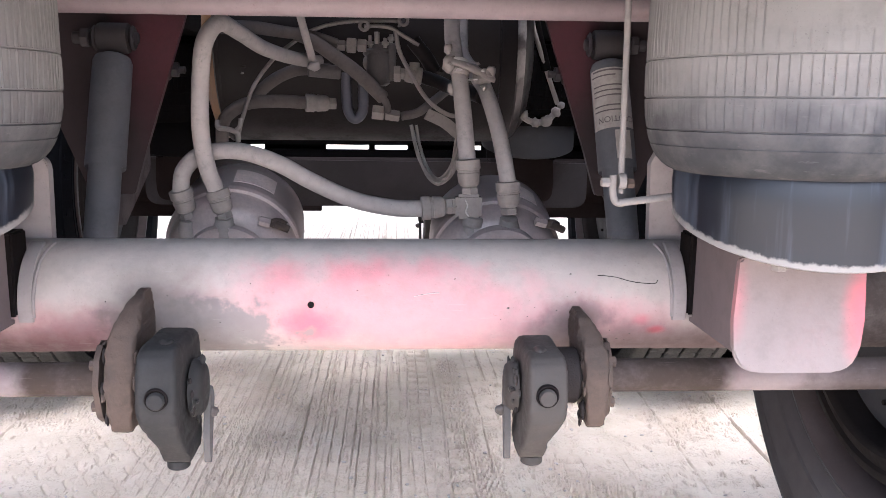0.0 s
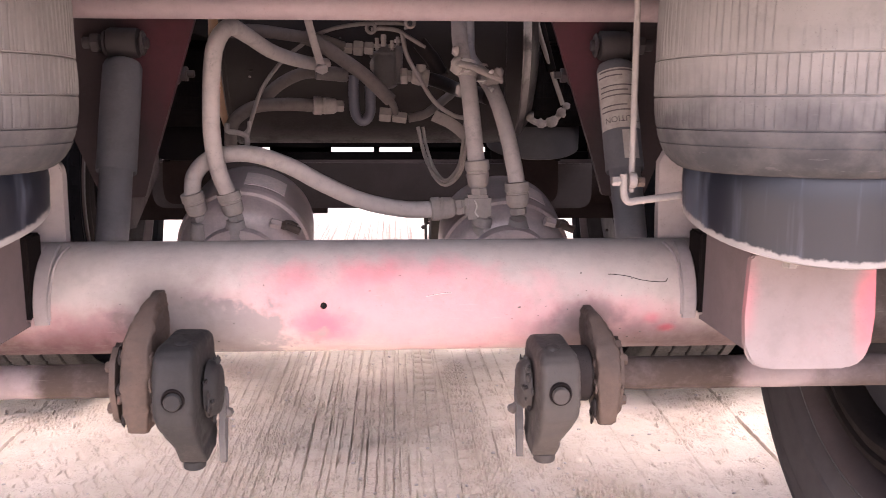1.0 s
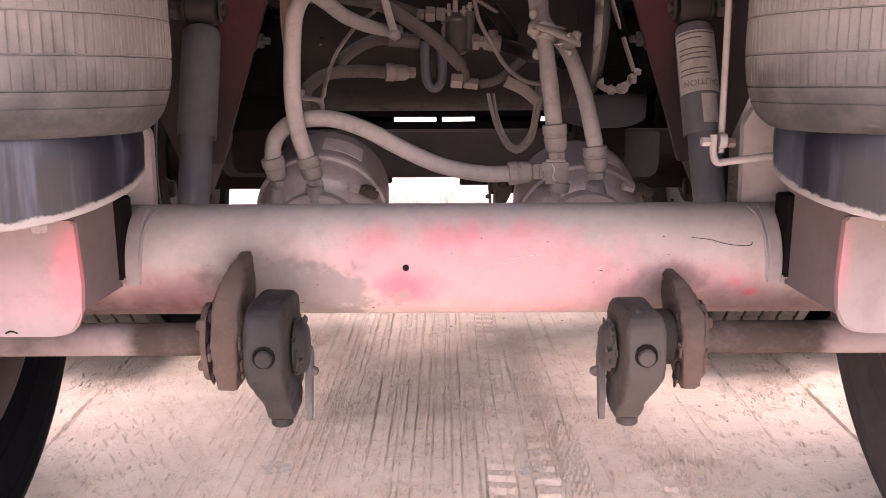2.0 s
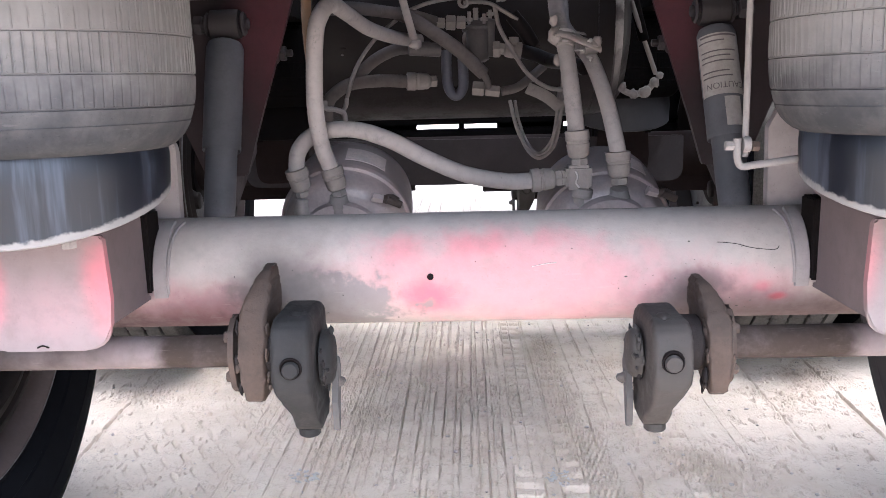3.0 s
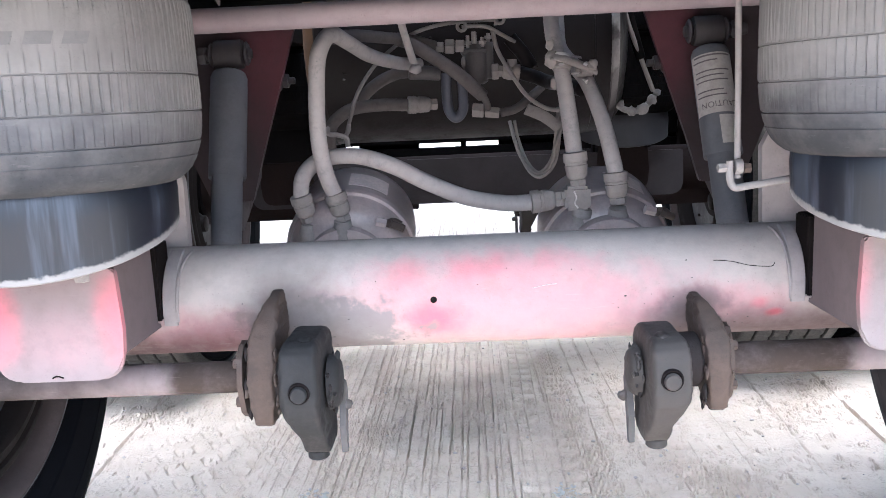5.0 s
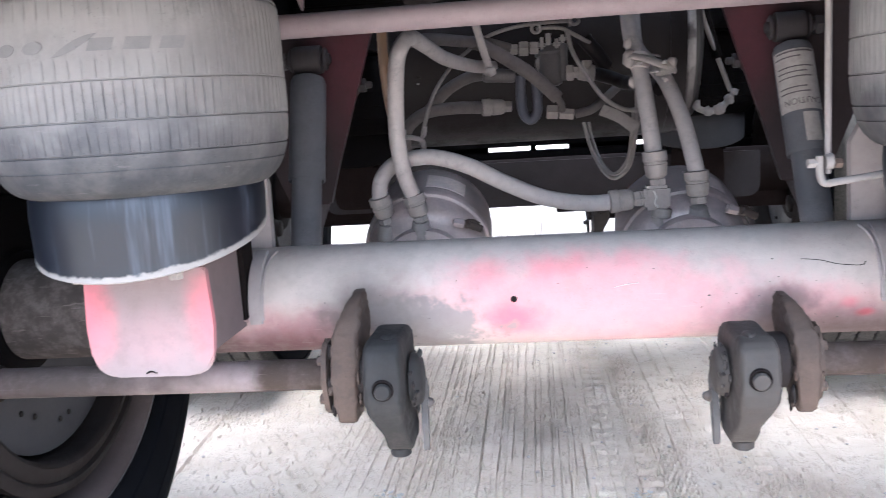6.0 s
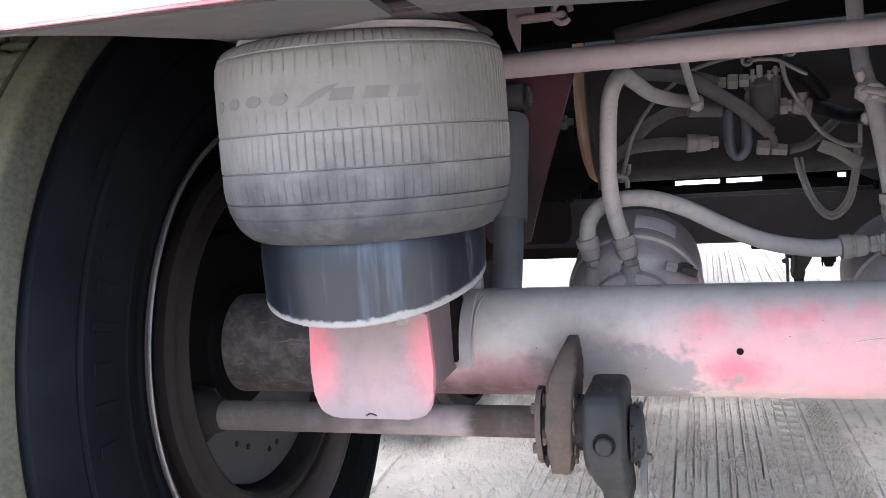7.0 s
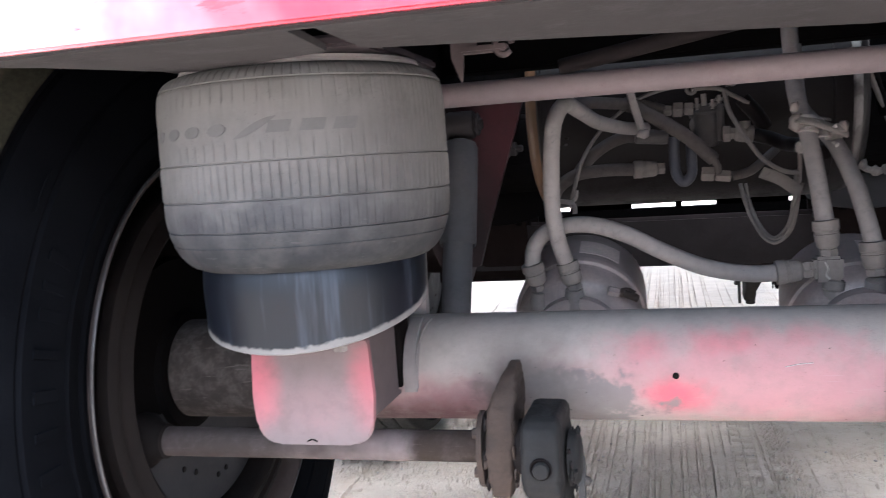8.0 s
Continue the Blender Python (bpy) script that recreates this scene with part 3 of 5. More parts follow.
    near = np.clip(1.0 - (np.hypot(x, y - 2.0) - 3.0) / 3.0, 0, 1)
    return 2.4 * h * near


def build_ground():
    xs, ys = graded(-0.96, 0.92, 0.0012, 3000, 1.14), graded(1.38, 2.72, 0.0046, 3000, 1.11)
    gx, gy = np.meshgrid(xs, ys)
    gz = ground_height(xs, ys)
    n, k = len(xs), len(ys)
    co = np.stack([gx, gy, gz], -1).reshape(-1, 3)
    i = (np.arange(k - 1)[:, None] * n + np.arange(n - 1)[None, :]).ravel()
    quads = np.stack([i, i + 1, i + n + 1, i + n], -1)
    me = bpy.data.meshes.new("ground")
    me.vertices.add(len(co))
    me.vertices.foreach_set("co", co.ravel())
    me.loops.add(quads.size)
    me.loops.foreach_set("vertex_index", quads.ravel())
    me.polygons.add(len(quads))
    me.polygons.foreach_set("loop_start", np.arange(len(quads)) * 4)
    me.polygons.foreach_set("use_smooth", [True] * len(me.polygons))
    me.update(calc_edges=True)
    me.materials.append(m_ground)
    tagged(new("ground", me), "pale dry earth pressed with wheel ruts and tread prints", "ground", kind="structure")


build_ground()


def build_grit():
    bm, rng = B(), random.Random(4)
    for i in range(420):
        x, y = rng.uniform(-1.1, 1.1), 1.3 + 2.2 * rng.random() ** 1.6
        s = rng.uniform(0.0015, 0.005)
        lump(bm, (x, y, s * 0.4), (s, s * rng.uniform(0.6, 1.2), s * 0.6), i * 0.37, 1)
    ob = new("gravel", put_mesh(bm, m_grit, "gravel"))
    tagged(ob, "scattered grit and dry crumbs on the earth", "gravel", kind="stuff")


m_grit = dusty("grit", (0.35, 0.29, 0.25), (0.55, 0.50, 0.46), 0.6, 0.9, scale=90.0)
build_grit()


def build_flakes(at, seed):
    """A little heap of pale broken flakes."""
    bm, rng = B(), random.Random(seed)
    for i in range(26):
        a, d = rng.uniform(0, 6.3), 0.03 * rng.random() ** 0.6
        s = rng.uniform(0.0025, 0.0070)
        m = Matrix.Translation((at[0] + d * math.cos(a), at[1] + d * math.sin(a), 0.004 + rng.uniform(0, 0.006))) @ Euler((rng.uniform(-.6, .6), rng.uniform(-.6, .6), rng.uniform(0, 6))).to_matrix().to_4x4()
        slab(bm, [(s * rng.uniform(.5, 1) * math.cos(t), s * rng.uniform(.5, 1) * math.sin(t)) for t in (0.2, 1.4, 2.7, 3.9, 5.2)], 0.0015, m, 0)
    tagged(new("flakes", put_mesh(bm, m_flake, "flakes")), "small heap of pale broken flakes on the earth", "debris", "flakes on the ground", "stuff")


build_flakes((-0.33, 1.50), 3)
build_flakes((0.15, 1.48), 5)


# ---- trailer frame ----
def build_chassis():
    ob = thing("trailer_chassis", (0, 1.5, 1.0), "dark red steel trailer chassis over the axles, dusty underneath", "trailer chassis")

    def at(x, y, z):
        return (x, y - 1.5, z - 1.0)

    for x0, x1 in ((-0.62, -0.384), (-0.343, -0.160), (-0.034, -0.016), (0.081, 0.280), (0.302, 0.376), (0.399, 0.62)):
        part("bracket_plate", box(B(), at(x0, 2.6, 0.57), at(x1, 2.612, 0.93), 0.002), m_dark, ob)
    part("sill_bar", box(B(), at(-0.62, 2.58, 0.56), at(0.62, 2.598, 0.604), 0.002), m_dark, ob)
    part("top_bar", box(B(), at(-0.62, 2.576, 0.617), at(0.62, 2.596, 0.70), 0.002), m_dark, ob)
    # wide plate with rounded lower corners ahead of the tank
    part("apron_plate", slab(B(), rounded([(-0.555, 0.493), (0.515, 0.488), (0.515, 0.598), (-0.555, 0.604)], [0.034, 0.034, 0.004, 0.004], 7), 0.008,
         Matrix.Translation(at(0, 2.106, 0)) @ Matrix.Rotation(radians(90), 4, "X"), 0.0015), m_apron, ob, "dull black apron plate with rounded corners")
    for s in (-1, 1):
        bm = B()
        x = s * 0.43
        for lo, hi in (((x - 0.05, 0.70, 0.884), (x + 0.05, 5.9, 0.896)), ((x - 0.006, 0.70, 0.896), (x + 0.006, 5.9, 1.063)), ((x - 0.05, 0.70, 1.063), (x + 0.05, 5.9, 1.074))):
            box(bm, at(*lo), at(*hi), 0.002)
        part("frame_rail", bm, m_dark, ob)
        # hanger: a tapering plate across, and its side web
        bm = B()
        outline = rounded([(s * 0.262, 0.875), (s * 0.330, 0.668), (s * 0.350, 0.600), (s * 0.415, 0.600), (s * 0.455, 0.70), (s * 0.465, 0.875)], 0.006)
        m = Matrix.Translation(at(0, 1.315, 0)) @ Matrix.Rotation(radians(90), 4, "X")
        slab(bm, outline, 0.012, m, 0.0015)
        hanger = part("hanger_plate", bm, m_hanger, ob, "dark red tapering hanger plate, dusty")
        bm = B()
        slab(bm, rounded([(1.318, 0.883), (1.318, 0.548), (1.40, 0.540), (1.56, 0.62), (1.56, 0.883)], 0.01), 0.010,
             Matrix.Translation(at(s * 0.405, 0, 0)) @ Matrix(((0, 0, 1, 0), (1, 0, 0, 0), (0, 1, 0, 0), (0, 0, 0, 1))), 0.0015)
        part("web", bm, m_hanger, hanger)
        bm = B()
        rod(bm, at(s * 0.318, 1.335, 0.785), at(s * 0.276, 1.335, 0.785), 0.0055, 12)
        hexnut(bm, at(s * 0.296, 1.335, 0.785), at(s * 0.286, 1.335, 0.785), 0.0125)
        rod(bm, at(s * 0.303, 1.335, 0.785), at(s * 0.2985, 1.335, 0.785), 0.016, 20)
        part("bolt", bm, m_shockeye, hanger)
        # plate on which the air spring hangs
        part("spring_seat", box(B(), at(s * 0.409 - 0.11, 0.65, 0.872), at(s * 0.409 + 0.11, 0.90, 0.883), 0.003), m_hanger, ob)
    part("cross_pipe", rod(B(), at(-0.60, 1.05, 0.8545), at(0.60, 1.05, 0.8545), 0.0155, 24), m_pipe, ob, "dusty pink round cross pipe")
    # unseen rails, added to block light from both sides
    for s in (-1, 1):
        part("side_rail", box(B(), at(s * 1.25 - 0.03, 0.486, 0.90), at(s * 1.25 + 0.03, 6.2, SLAT_Z + 0.10), 0.002), m_dark, ob)
    # unseen deck plate, its length set by the shade it gives
    part("tail_deck", box(B(), at(-1.21, 0.48, SLAT_Z + 0.101), at(1.21, 1.38, SLAT_Z + 0.113), 0.002), m_dark, ob)
    # unseen slats, added to thin the light from above, closer towards the front
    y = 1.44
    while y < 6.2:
        part("bearer", box(B(), at(-1.2, y, SLAT_Z), at(1.2, y + 0.07, SLAT_Z + 0.10), 0), m_dark, ob)
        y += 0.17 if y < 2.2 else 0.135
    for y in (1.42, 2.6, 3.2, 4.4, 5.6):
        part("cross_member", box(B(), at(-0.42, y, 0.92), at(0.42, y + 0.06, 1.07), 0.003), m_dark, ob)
    part("brace", rod(B(), at(-0.19, 1.15, 0.888), at(0.16, 1.15, 0.944), 0.011), m_cradle, ob)
    # hook strap behind the air spring
    bm = B()
    slab(bm, rounded([(-0.293, 0.915), (-0.262, 0.915), (-0.262, 0.90), (-0.278, 0.895), (-0.281, 0.856), (-0.293, 0.89)], 0.002), 0.004,
         Matrix.Translation(at(0, 0.955, 0)) @ Matrix.Rotation(radians(90), 4, "X"), 0.0008)
    hook = part("hook_strap", bm, m_pedestal, ob)
    part("ring", sweep(B(), [at(-0.230 + 0.010 * math.cos(a), 0.95, 0.900 + 0.012 * math.sin(a)) for a in np.linspace(0, 5.6, 9)], 0.0036, 10, 5), m_pedestal, hook)
    part("bar", box(B(), at(-0.280, 0.945, 0.893), at(-0.226, 0.965, 0.901), 0.002), m_pedestal, hook)


build_chassis()


def build_bumper():
    ob = thing("rear_bumper", (0, 0.47, 0.86), "glossy red painted steel rear bumper beam with chipped edge", "bumper")
    bm = B()
    # face carried up, out of view, to block light above the beam
    box(bm, (-1.25, -0.004, 0.002), (1.25, 0.004, 0.375), 0.002)
    face = part("face", bm, m_bumper, ob)
    part("bottom_flange", slab(B(), rounded([(-0.285, 0.012), (0.62, 0.012), (0.62, 0.33), (0.13, 0.335), (-0.13, 0.228), (-0.292, 0.168)], 0.008), 0.006, Matrix.Translation((0, 0, 0.006)), 0.002), m_under, ob, "dusty grey underside of the beam")
    part("edge_lip", box(B(), (-1.25, 0.005, 0.0), (1.25, 0.016, 0.006), 0.002), m_under, ob)
    part("back_web", box(B(), (-1.25, 0.19, 0.04), (1.25, 0.20, 0.365), 0.002), m_dark, ob)
    part("gusset", slab(B(), rounded([(-0.60, 0.017), (-0.30, 0.017), (-0.318, 0.150), (-0.43, 0.186), (-0.470, 0.188), (-0.535, 0.080)], 0.006), 0.006, Matrix.Translation((0, 0, 0.004)), 0.0015), m_under, ob)
    return face


build_bumper()


# ---- running gear: made once for the rear axle, copied to the axle ahead ----
gear = []


def build_axle():
    ob = thing("trailer_axle", (0, AX_Y, AX_Z), "round steel trailer axle, grey dust over red paint", "axle", "trailer axles")
    gear.append(ob)

    def at(x, y, z):
        return (x, y - AX_Y, z - AX_Z)

    bm = B()
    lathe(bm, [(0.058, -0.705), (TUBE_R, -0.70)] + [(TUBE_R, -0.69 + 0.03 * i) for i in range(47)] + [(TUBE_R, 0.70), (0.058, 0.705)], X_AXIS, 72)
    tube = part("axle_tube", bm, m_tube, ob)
    # black disc on the tube; the hole's shade is only its colour
    part("plug_hole", lathe(B(), [(0.0027, 0), (0.0030, 0.0006), (0.0036, 0.0006), (0.0040, -0.002)], Matrix.Translation(at(-0.053, AX_Y - TUBE_R - 0.0001, 0.519)) @ TO_CAMERA_SIDE, 20), m_hole, tube, "small dark drilled hole")
    # weld crack lines
    crack = [(0.266, 0.5500), (0.274, 0.5496), (0.288, 0.5478), (0.302, 0.5440), (0.316, 0.5420), (0.330, 0.5415), (0.334, 0.5450)]
    part("scratch", sweep(B(), [at(x, AX_Y - math.sqrt(TUBE_R ** 2 - (z - AX_Z) ** 2) - 0.0002, z) for x, z in crack], 0.00042, 6, 4), m_hole, tube, "dark crack line")
    part("scratch", sweep(B(), [at(0.06, 0.911, 0.528), at(0.075, 0.911, 0.531), at(0.088, 0.9115, 0.532)], 0.0006, 6, 4), m_label, tube)
    r = random.Random(5)
    for i in range(34):
        a, x = radians(r.uniform(-58, 32)), r.uniform(-0.31, 0.33)
        q = r.uniform(0.0004, 0.0010)
        p = (x, -TUBE_R * math.cos(a), TUBE_R * math.sin(a))
        part("mud_fleck", lump(B(), p, (q * r.uniform(0.8, 2.2), q * 0.6, q), i, 1), m_grease, tube)
    for s in (-1, 1):
        # plate behind the spring, and the strip that wraps the tube below it
        bm = B()
        shape = [(0.352, 0.560), (0.470, 0.560), (0.470, 0.676), (0.351, 0.676)] if s < 0 else [(0.340, 0.560), (0.470, 0.560), (0.470, 0.698), (0.352, 0.698), (0.338, 0.672)]
        outline = rounded(shape, [0.002, 0.002, 0.004, 0.016] if s < 0 else [0.002, 0.002, 0.004, 0.010, 0.008], 6)
        slab(bm, [(s * p[0], p[1]) for p in outline], 0.014, Matrix.Translation(at(0, 0.992, 0)) @ Matrix.Rotation(radians(90), 4, "X"), 0.003)
        part("saddle_plate", bm, m_bracket, ob)
        part("saddle_strip", arc_band(B(), s * 0.350, s * 0.3660, TUBE_R - 0.002, TUBE_R + 0.0030, radians(-14), radians(74)), m_bracket, ob)
        bead = [(0.3495, -10), (0.3490, 4), (0.3480, 20), (0.3475, 36), (0.3460, 50), (0.3430, 62), (0.3395, 72)]
        part("weld", sweep(B(), [(s * x, -(TUBE_R + 0.0015) * math.cos(radians(a)), (TUBE_R + 0.0015) * math.sin(radians(a))) for x, a in bead], 0.0017, 8, 5), m_bracket, ob)
        # pedestal box behind the end plate
        bm = B()
        a, b = (0.371, 0.472)
        x0, x1 = sorted((s * a, s * b))
        slab(bm, rounded([(0.758, 0.499), (0.925, 0.499), (0.903, 0.506), (0.901, 0.600), (0.924, 0.604), (0.924, 0.670), (0.888, 0.667), (0.800, 0.644), (0.758, 0.633)], 0.002), x1 - x0,
             Matrix.Translation(at(x0, 0, 0)) @ Matrix(((0, 0, 1, 0), (1, 0, 0, 0), (0, 1, 0, 0), (0, 0, 0, 1))), 0.001)
        part("pedestal", bm, m_pedestal, ob)
        # black block added in the slot; its colour stands for shade
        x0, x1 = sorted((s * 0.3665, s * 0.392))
        part("packed_dirt", box(B(), at(x0, 0.906, 0.507), at(x1, 0.945, 0.598), 0.002), m_hole, ob, "black filler standing for shade in the slot")
        # end plate with rounded lower corners
        bm = B()
        k = 1.0 if s < 0 else 0.955
        slab(bm, rounded([(k * x, z) for x, z in ((-0.063, 0.0), (0.063, 0.0), (0.066, -0.06), (0.062, -0.110), (-0.062, -0.110), (-0.066, -0.06))], [0.004, 0.004, 0.05, 0.036, 0.036, 0.05]), 0.008,
             Matrix.Rotation(radians(90), 4, "X"), 0.002)
        plate = part("end_plate", bm, m_pad if s < 0 else m_pad_pale, ob, "dusty pink end plate with rounded lower corners", at(-0.412 if s < 0 else 0.417, 0.753, 0.600))
        if s < 0:
            part("nick", sweep(B(), [(-0.008, -0.0095, -0.106), (-0.003, -0.0095, -0.104), (0.003, -0.0095, -0.106)], 0.0008, 6, 3), m_hole, plate)
        # camshaft bracket, flange and tube
        bm = B()
        turn = Matrix(((0, 0, 1, 0), (1, 0, 0, 0), (0, 1, 0, 0), (0, 0, 0, 1)))
        low = 0.014 if s < 0 else 0.034       # apex lowered on each side to fit the camera's view
        worn_loft(bm, [(z - low * max(0.0, z - 0.455) / 0.092 - AX_Z, s * (x + (0.005 if s > 0 else -0.005)), hx * (0.84 if s > 0 else 0.95), y0 - AX_Y, y1 - AX_Y) for z, x, hx, y0, y1 in (
            (0.399, 0.246, 0.009, 0.846, 0.873), (0.404, 0.246, 0.0115, 0.838, 0.882), (0.425, 0.2455, 0.0150, 0.832, 0.892), (0.455, 0.2450, 0.0170, 0.831, 0.905), (0.485, 0.2440, 0.0175, 0.836, 0.915),
            (0.506, 0.2425, 0.0164, 0.842, 0.925), (0.520, 0.2405, 0.0148, 0.850, 0.93), (0.534, 0.2385, 0.0118, 0.861, 0.94), (0.546, 0.2365, 0.0085, 0.874, 0.945), (0.553, 0.2355, 0.0045, 0.889, 0.95))], 60, 7.5, 0.0020, s * 3 + 5, 44)
        # black rod added to darken the gap between bracket and slack adjuster
        part("cam_collar", rod(B(), at(s * 0.200, 0.865, 0.452), at(s * 0.236, 0.865, 0.452), 0.030, 32), m_soot_and_shade, ob)
        part("cam_bracket", bm, m_rust, ob, "rusty, grease-caked camshaft bracket")
        bm = B()
        slab(bm, rounded([(0.842, 0.478), (0.834, 0.45), (0.844, 0.416), (0.862, 0.404), (0.888, 0.412), (0.900, 0.45), (0.888, 0.484), (0.862, 0.494)], 0.012), 0.006,
             Matrix.Translation(at(s * 0.2635 - 0.003, 0, 0)) @ turn, 0.003)
        flange = part("cam_flange", bm, m_rust, ob)
        for y, z in ((0.846, 0.472), (0.846, 0.428), (0.884, 0.424), (0.884, 0.476)):
            part("bolt", hexnut(B(), at(s * 0.2655, y, z), at(s * 0.271, y, z), 0.006), m_rust, flange)
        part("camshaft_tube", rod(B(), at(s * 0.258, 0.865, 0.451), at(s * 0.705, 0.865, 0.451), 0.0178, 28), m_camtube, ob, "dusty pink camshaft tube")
        r = random.Random(31 + s)
        mid, half = (0.2400, 0.0162) if s < 0 else (0.2500, 0.0140)
        for i in range(16):
            z = r.uniform(0.402, 0.484)
            front = float(np.interp(z, [0.404, 0.425, 0.455, 0.485, 0.51], [0.838, 0.832, 0.831, 0.838, 0.850]))
            side = r.choice((-1, -1, 1))
            a = r.uniform(0.0018, 0.0055)
            p = at(s * (mid + side * half), front + r.uniform(0.002, 0.022), z)
            part("grease_clod", lump(B(), p, (a * 0.6, a * 1.2, a * r.uniform(1.0, 2.4)), i + s), m_rust if i % 3 else m_soot_and_shade, ob)
    return ob


build_axle()


def build_slack(s):
    """Slack adjuster: a cast arm on the camshaft's splines, with its gear cover and adjusting bolt."""
    c = s * 0.187
    ob = thing("slack_adjuster", (c, 0.83, 0.45), "dark cast iron slack adjuster caked with dust and grease", "slack adjuster", "slack adjusters")
    gear.append(ob)
    cast = m_slack if s < 0 else m_slack_brown

    def at(x, y, z):
        return (x - c, y - 0.83, z - 0.45)

    drop = 0.010 if s < 0 else 0.020      # how much lower the shoulder sits
    secs = [(0.377, 0.008, 0.0095, 0.822, 0.85), (0.381, 0.008, 0.0128, 0.812, 0.858), (0.393, 0.008, 0.0136, 0.800, 0.868), (0.402, 0.0075, 0.0140, 0.792, 0.874), (0.412, 0.0055, 0.0160, 0.784, 0.880), (0.426, 0.002, 0.0195, 0.776, 0.886),
            (0.436, 0, 0.0214, 0.772, 0.886), (0.452, 0, 0.0220, 0.770, 0.888), (0.468, 0, 0.0222, 0.770, 0.888), (0.496, 0, 0.0219, 0.773, 0.886), (0.507, 0, 0.0212, 0.778, 0.880), (0.5135, 0, 0.0192, 0.786, 0.872), (0.5165, 0, 0.016, 0.796, 0.862)]
    secs = [(z - drop * min(1.0, max(0.0, (z - 0.43) / 0.06)), *rest) for z, *rest in secs]
    bm = B()
    worn_loft(bm, [(z - 0.45, -s * k, hx * (0.94 if z > 0.40 else 1.06), y0 - 0.83, y1 - 0.83) for z, k, hx, y0, y1 in secs], 64, 9.0, 0.0011, 3.0 + s, 44)
    body = part("body", bm, cast, ob)
    bx = c - s * 0.001
    # black ring round the bolt stands for a shaded recess
    part("bolt_recess", lathe(B(), [(0.0080, -0.001), (0.0100, 0.0012), (0.0108, 0.001), (0.0118, -0.003)], Matrix.Translation(at(bx, 0.7695, 0.460)) @ TO_CAMERA_SIDE, 28), m_hole, body)
    part("adjusting_bolt", lathe(B(), [(0.0086, -0.006), (0.0086, 0.0025), (0.0074, 0.0042), (0.0030, 0.0046)], Matrix.Translation(at(bx, 0.7695, 0.4590)) @ TO_CAMERA_SIDE, 24), cast, body)
    part("foot_stud", rod(B(), at(c - s * 0.006, 0.826, 0.3695), at(c - s * 0.006, 0.826, 0.380), 0.0115, 18), cast, body)
    x, wide = c - s * 0.0235, 0.0295 if s < 0 else 0.0265
    part("gear_cover", lathe(B(), [(0.55 * wide, 0.0125), (0.80 * wide, 0.011), (0.94 * wide, 0.007), (wide, 0.0)], Matrix.Translation(at(x, 0.828, 0.453)) @ Matrix.Rotation(radians(-90 * s), 4, "Y"), 36), cast, ob)
    part("grease_clod", lump(B(), at(c - s * 0.004, 0.806, 0.5145 - drop), (0.0085, 0.012, 0.0055), 3 + s), cast, ob)
    rng = random.Random(11 + s)
    for k in range(22):
        a = rng.uniform(0, 2 * math.pi)
        p = at(x - s * rng.uniform(0.0, 0.010), 0.828 + wide * 0.98 * math.cos(a), 0.453 + wide * 0.98 * math.sin(a))
        part("grease_clod", lump(B(), p, (rng.uniform(0.001, 0.003), rng.uniform(0.002, 0.006), rng.uniform(0.002, 0.006)), k + s), m_soot_and_shade if k % 3 == 0 else cast, ob)
    # thin pale strips of the control arm behind the foot
    part("control_arm", slab(B(), rounded([(0.838, 0.368), (0.846, 0.368), (0.858, 0.405), (0.868, 0.432), (0.858, 0.447), (0.848, 0.436), (0.836, 0.40)], 0.003), 0.0065,
         Matrix.Translation(at(c - s * 0.031 - 0.002, 0, 0)) @ Matrix(((0, 0, 1, 0), (1, 0, 0, 0), (0, 1, 0, 0), (0, 0, 0, 1))), 0.001), m_strip, ob, "pale dusty control arm strip")
    part("control_pin", lump(B(), at(c - s * 0.035, 0.853, 0.418), (0.007, 0.005, 0.006), 2 + s), m_grease, ob)


for side in (-1, 1):
    build_slack(side)


SLOPE = 0.26                                   # slope of the arm under the springs


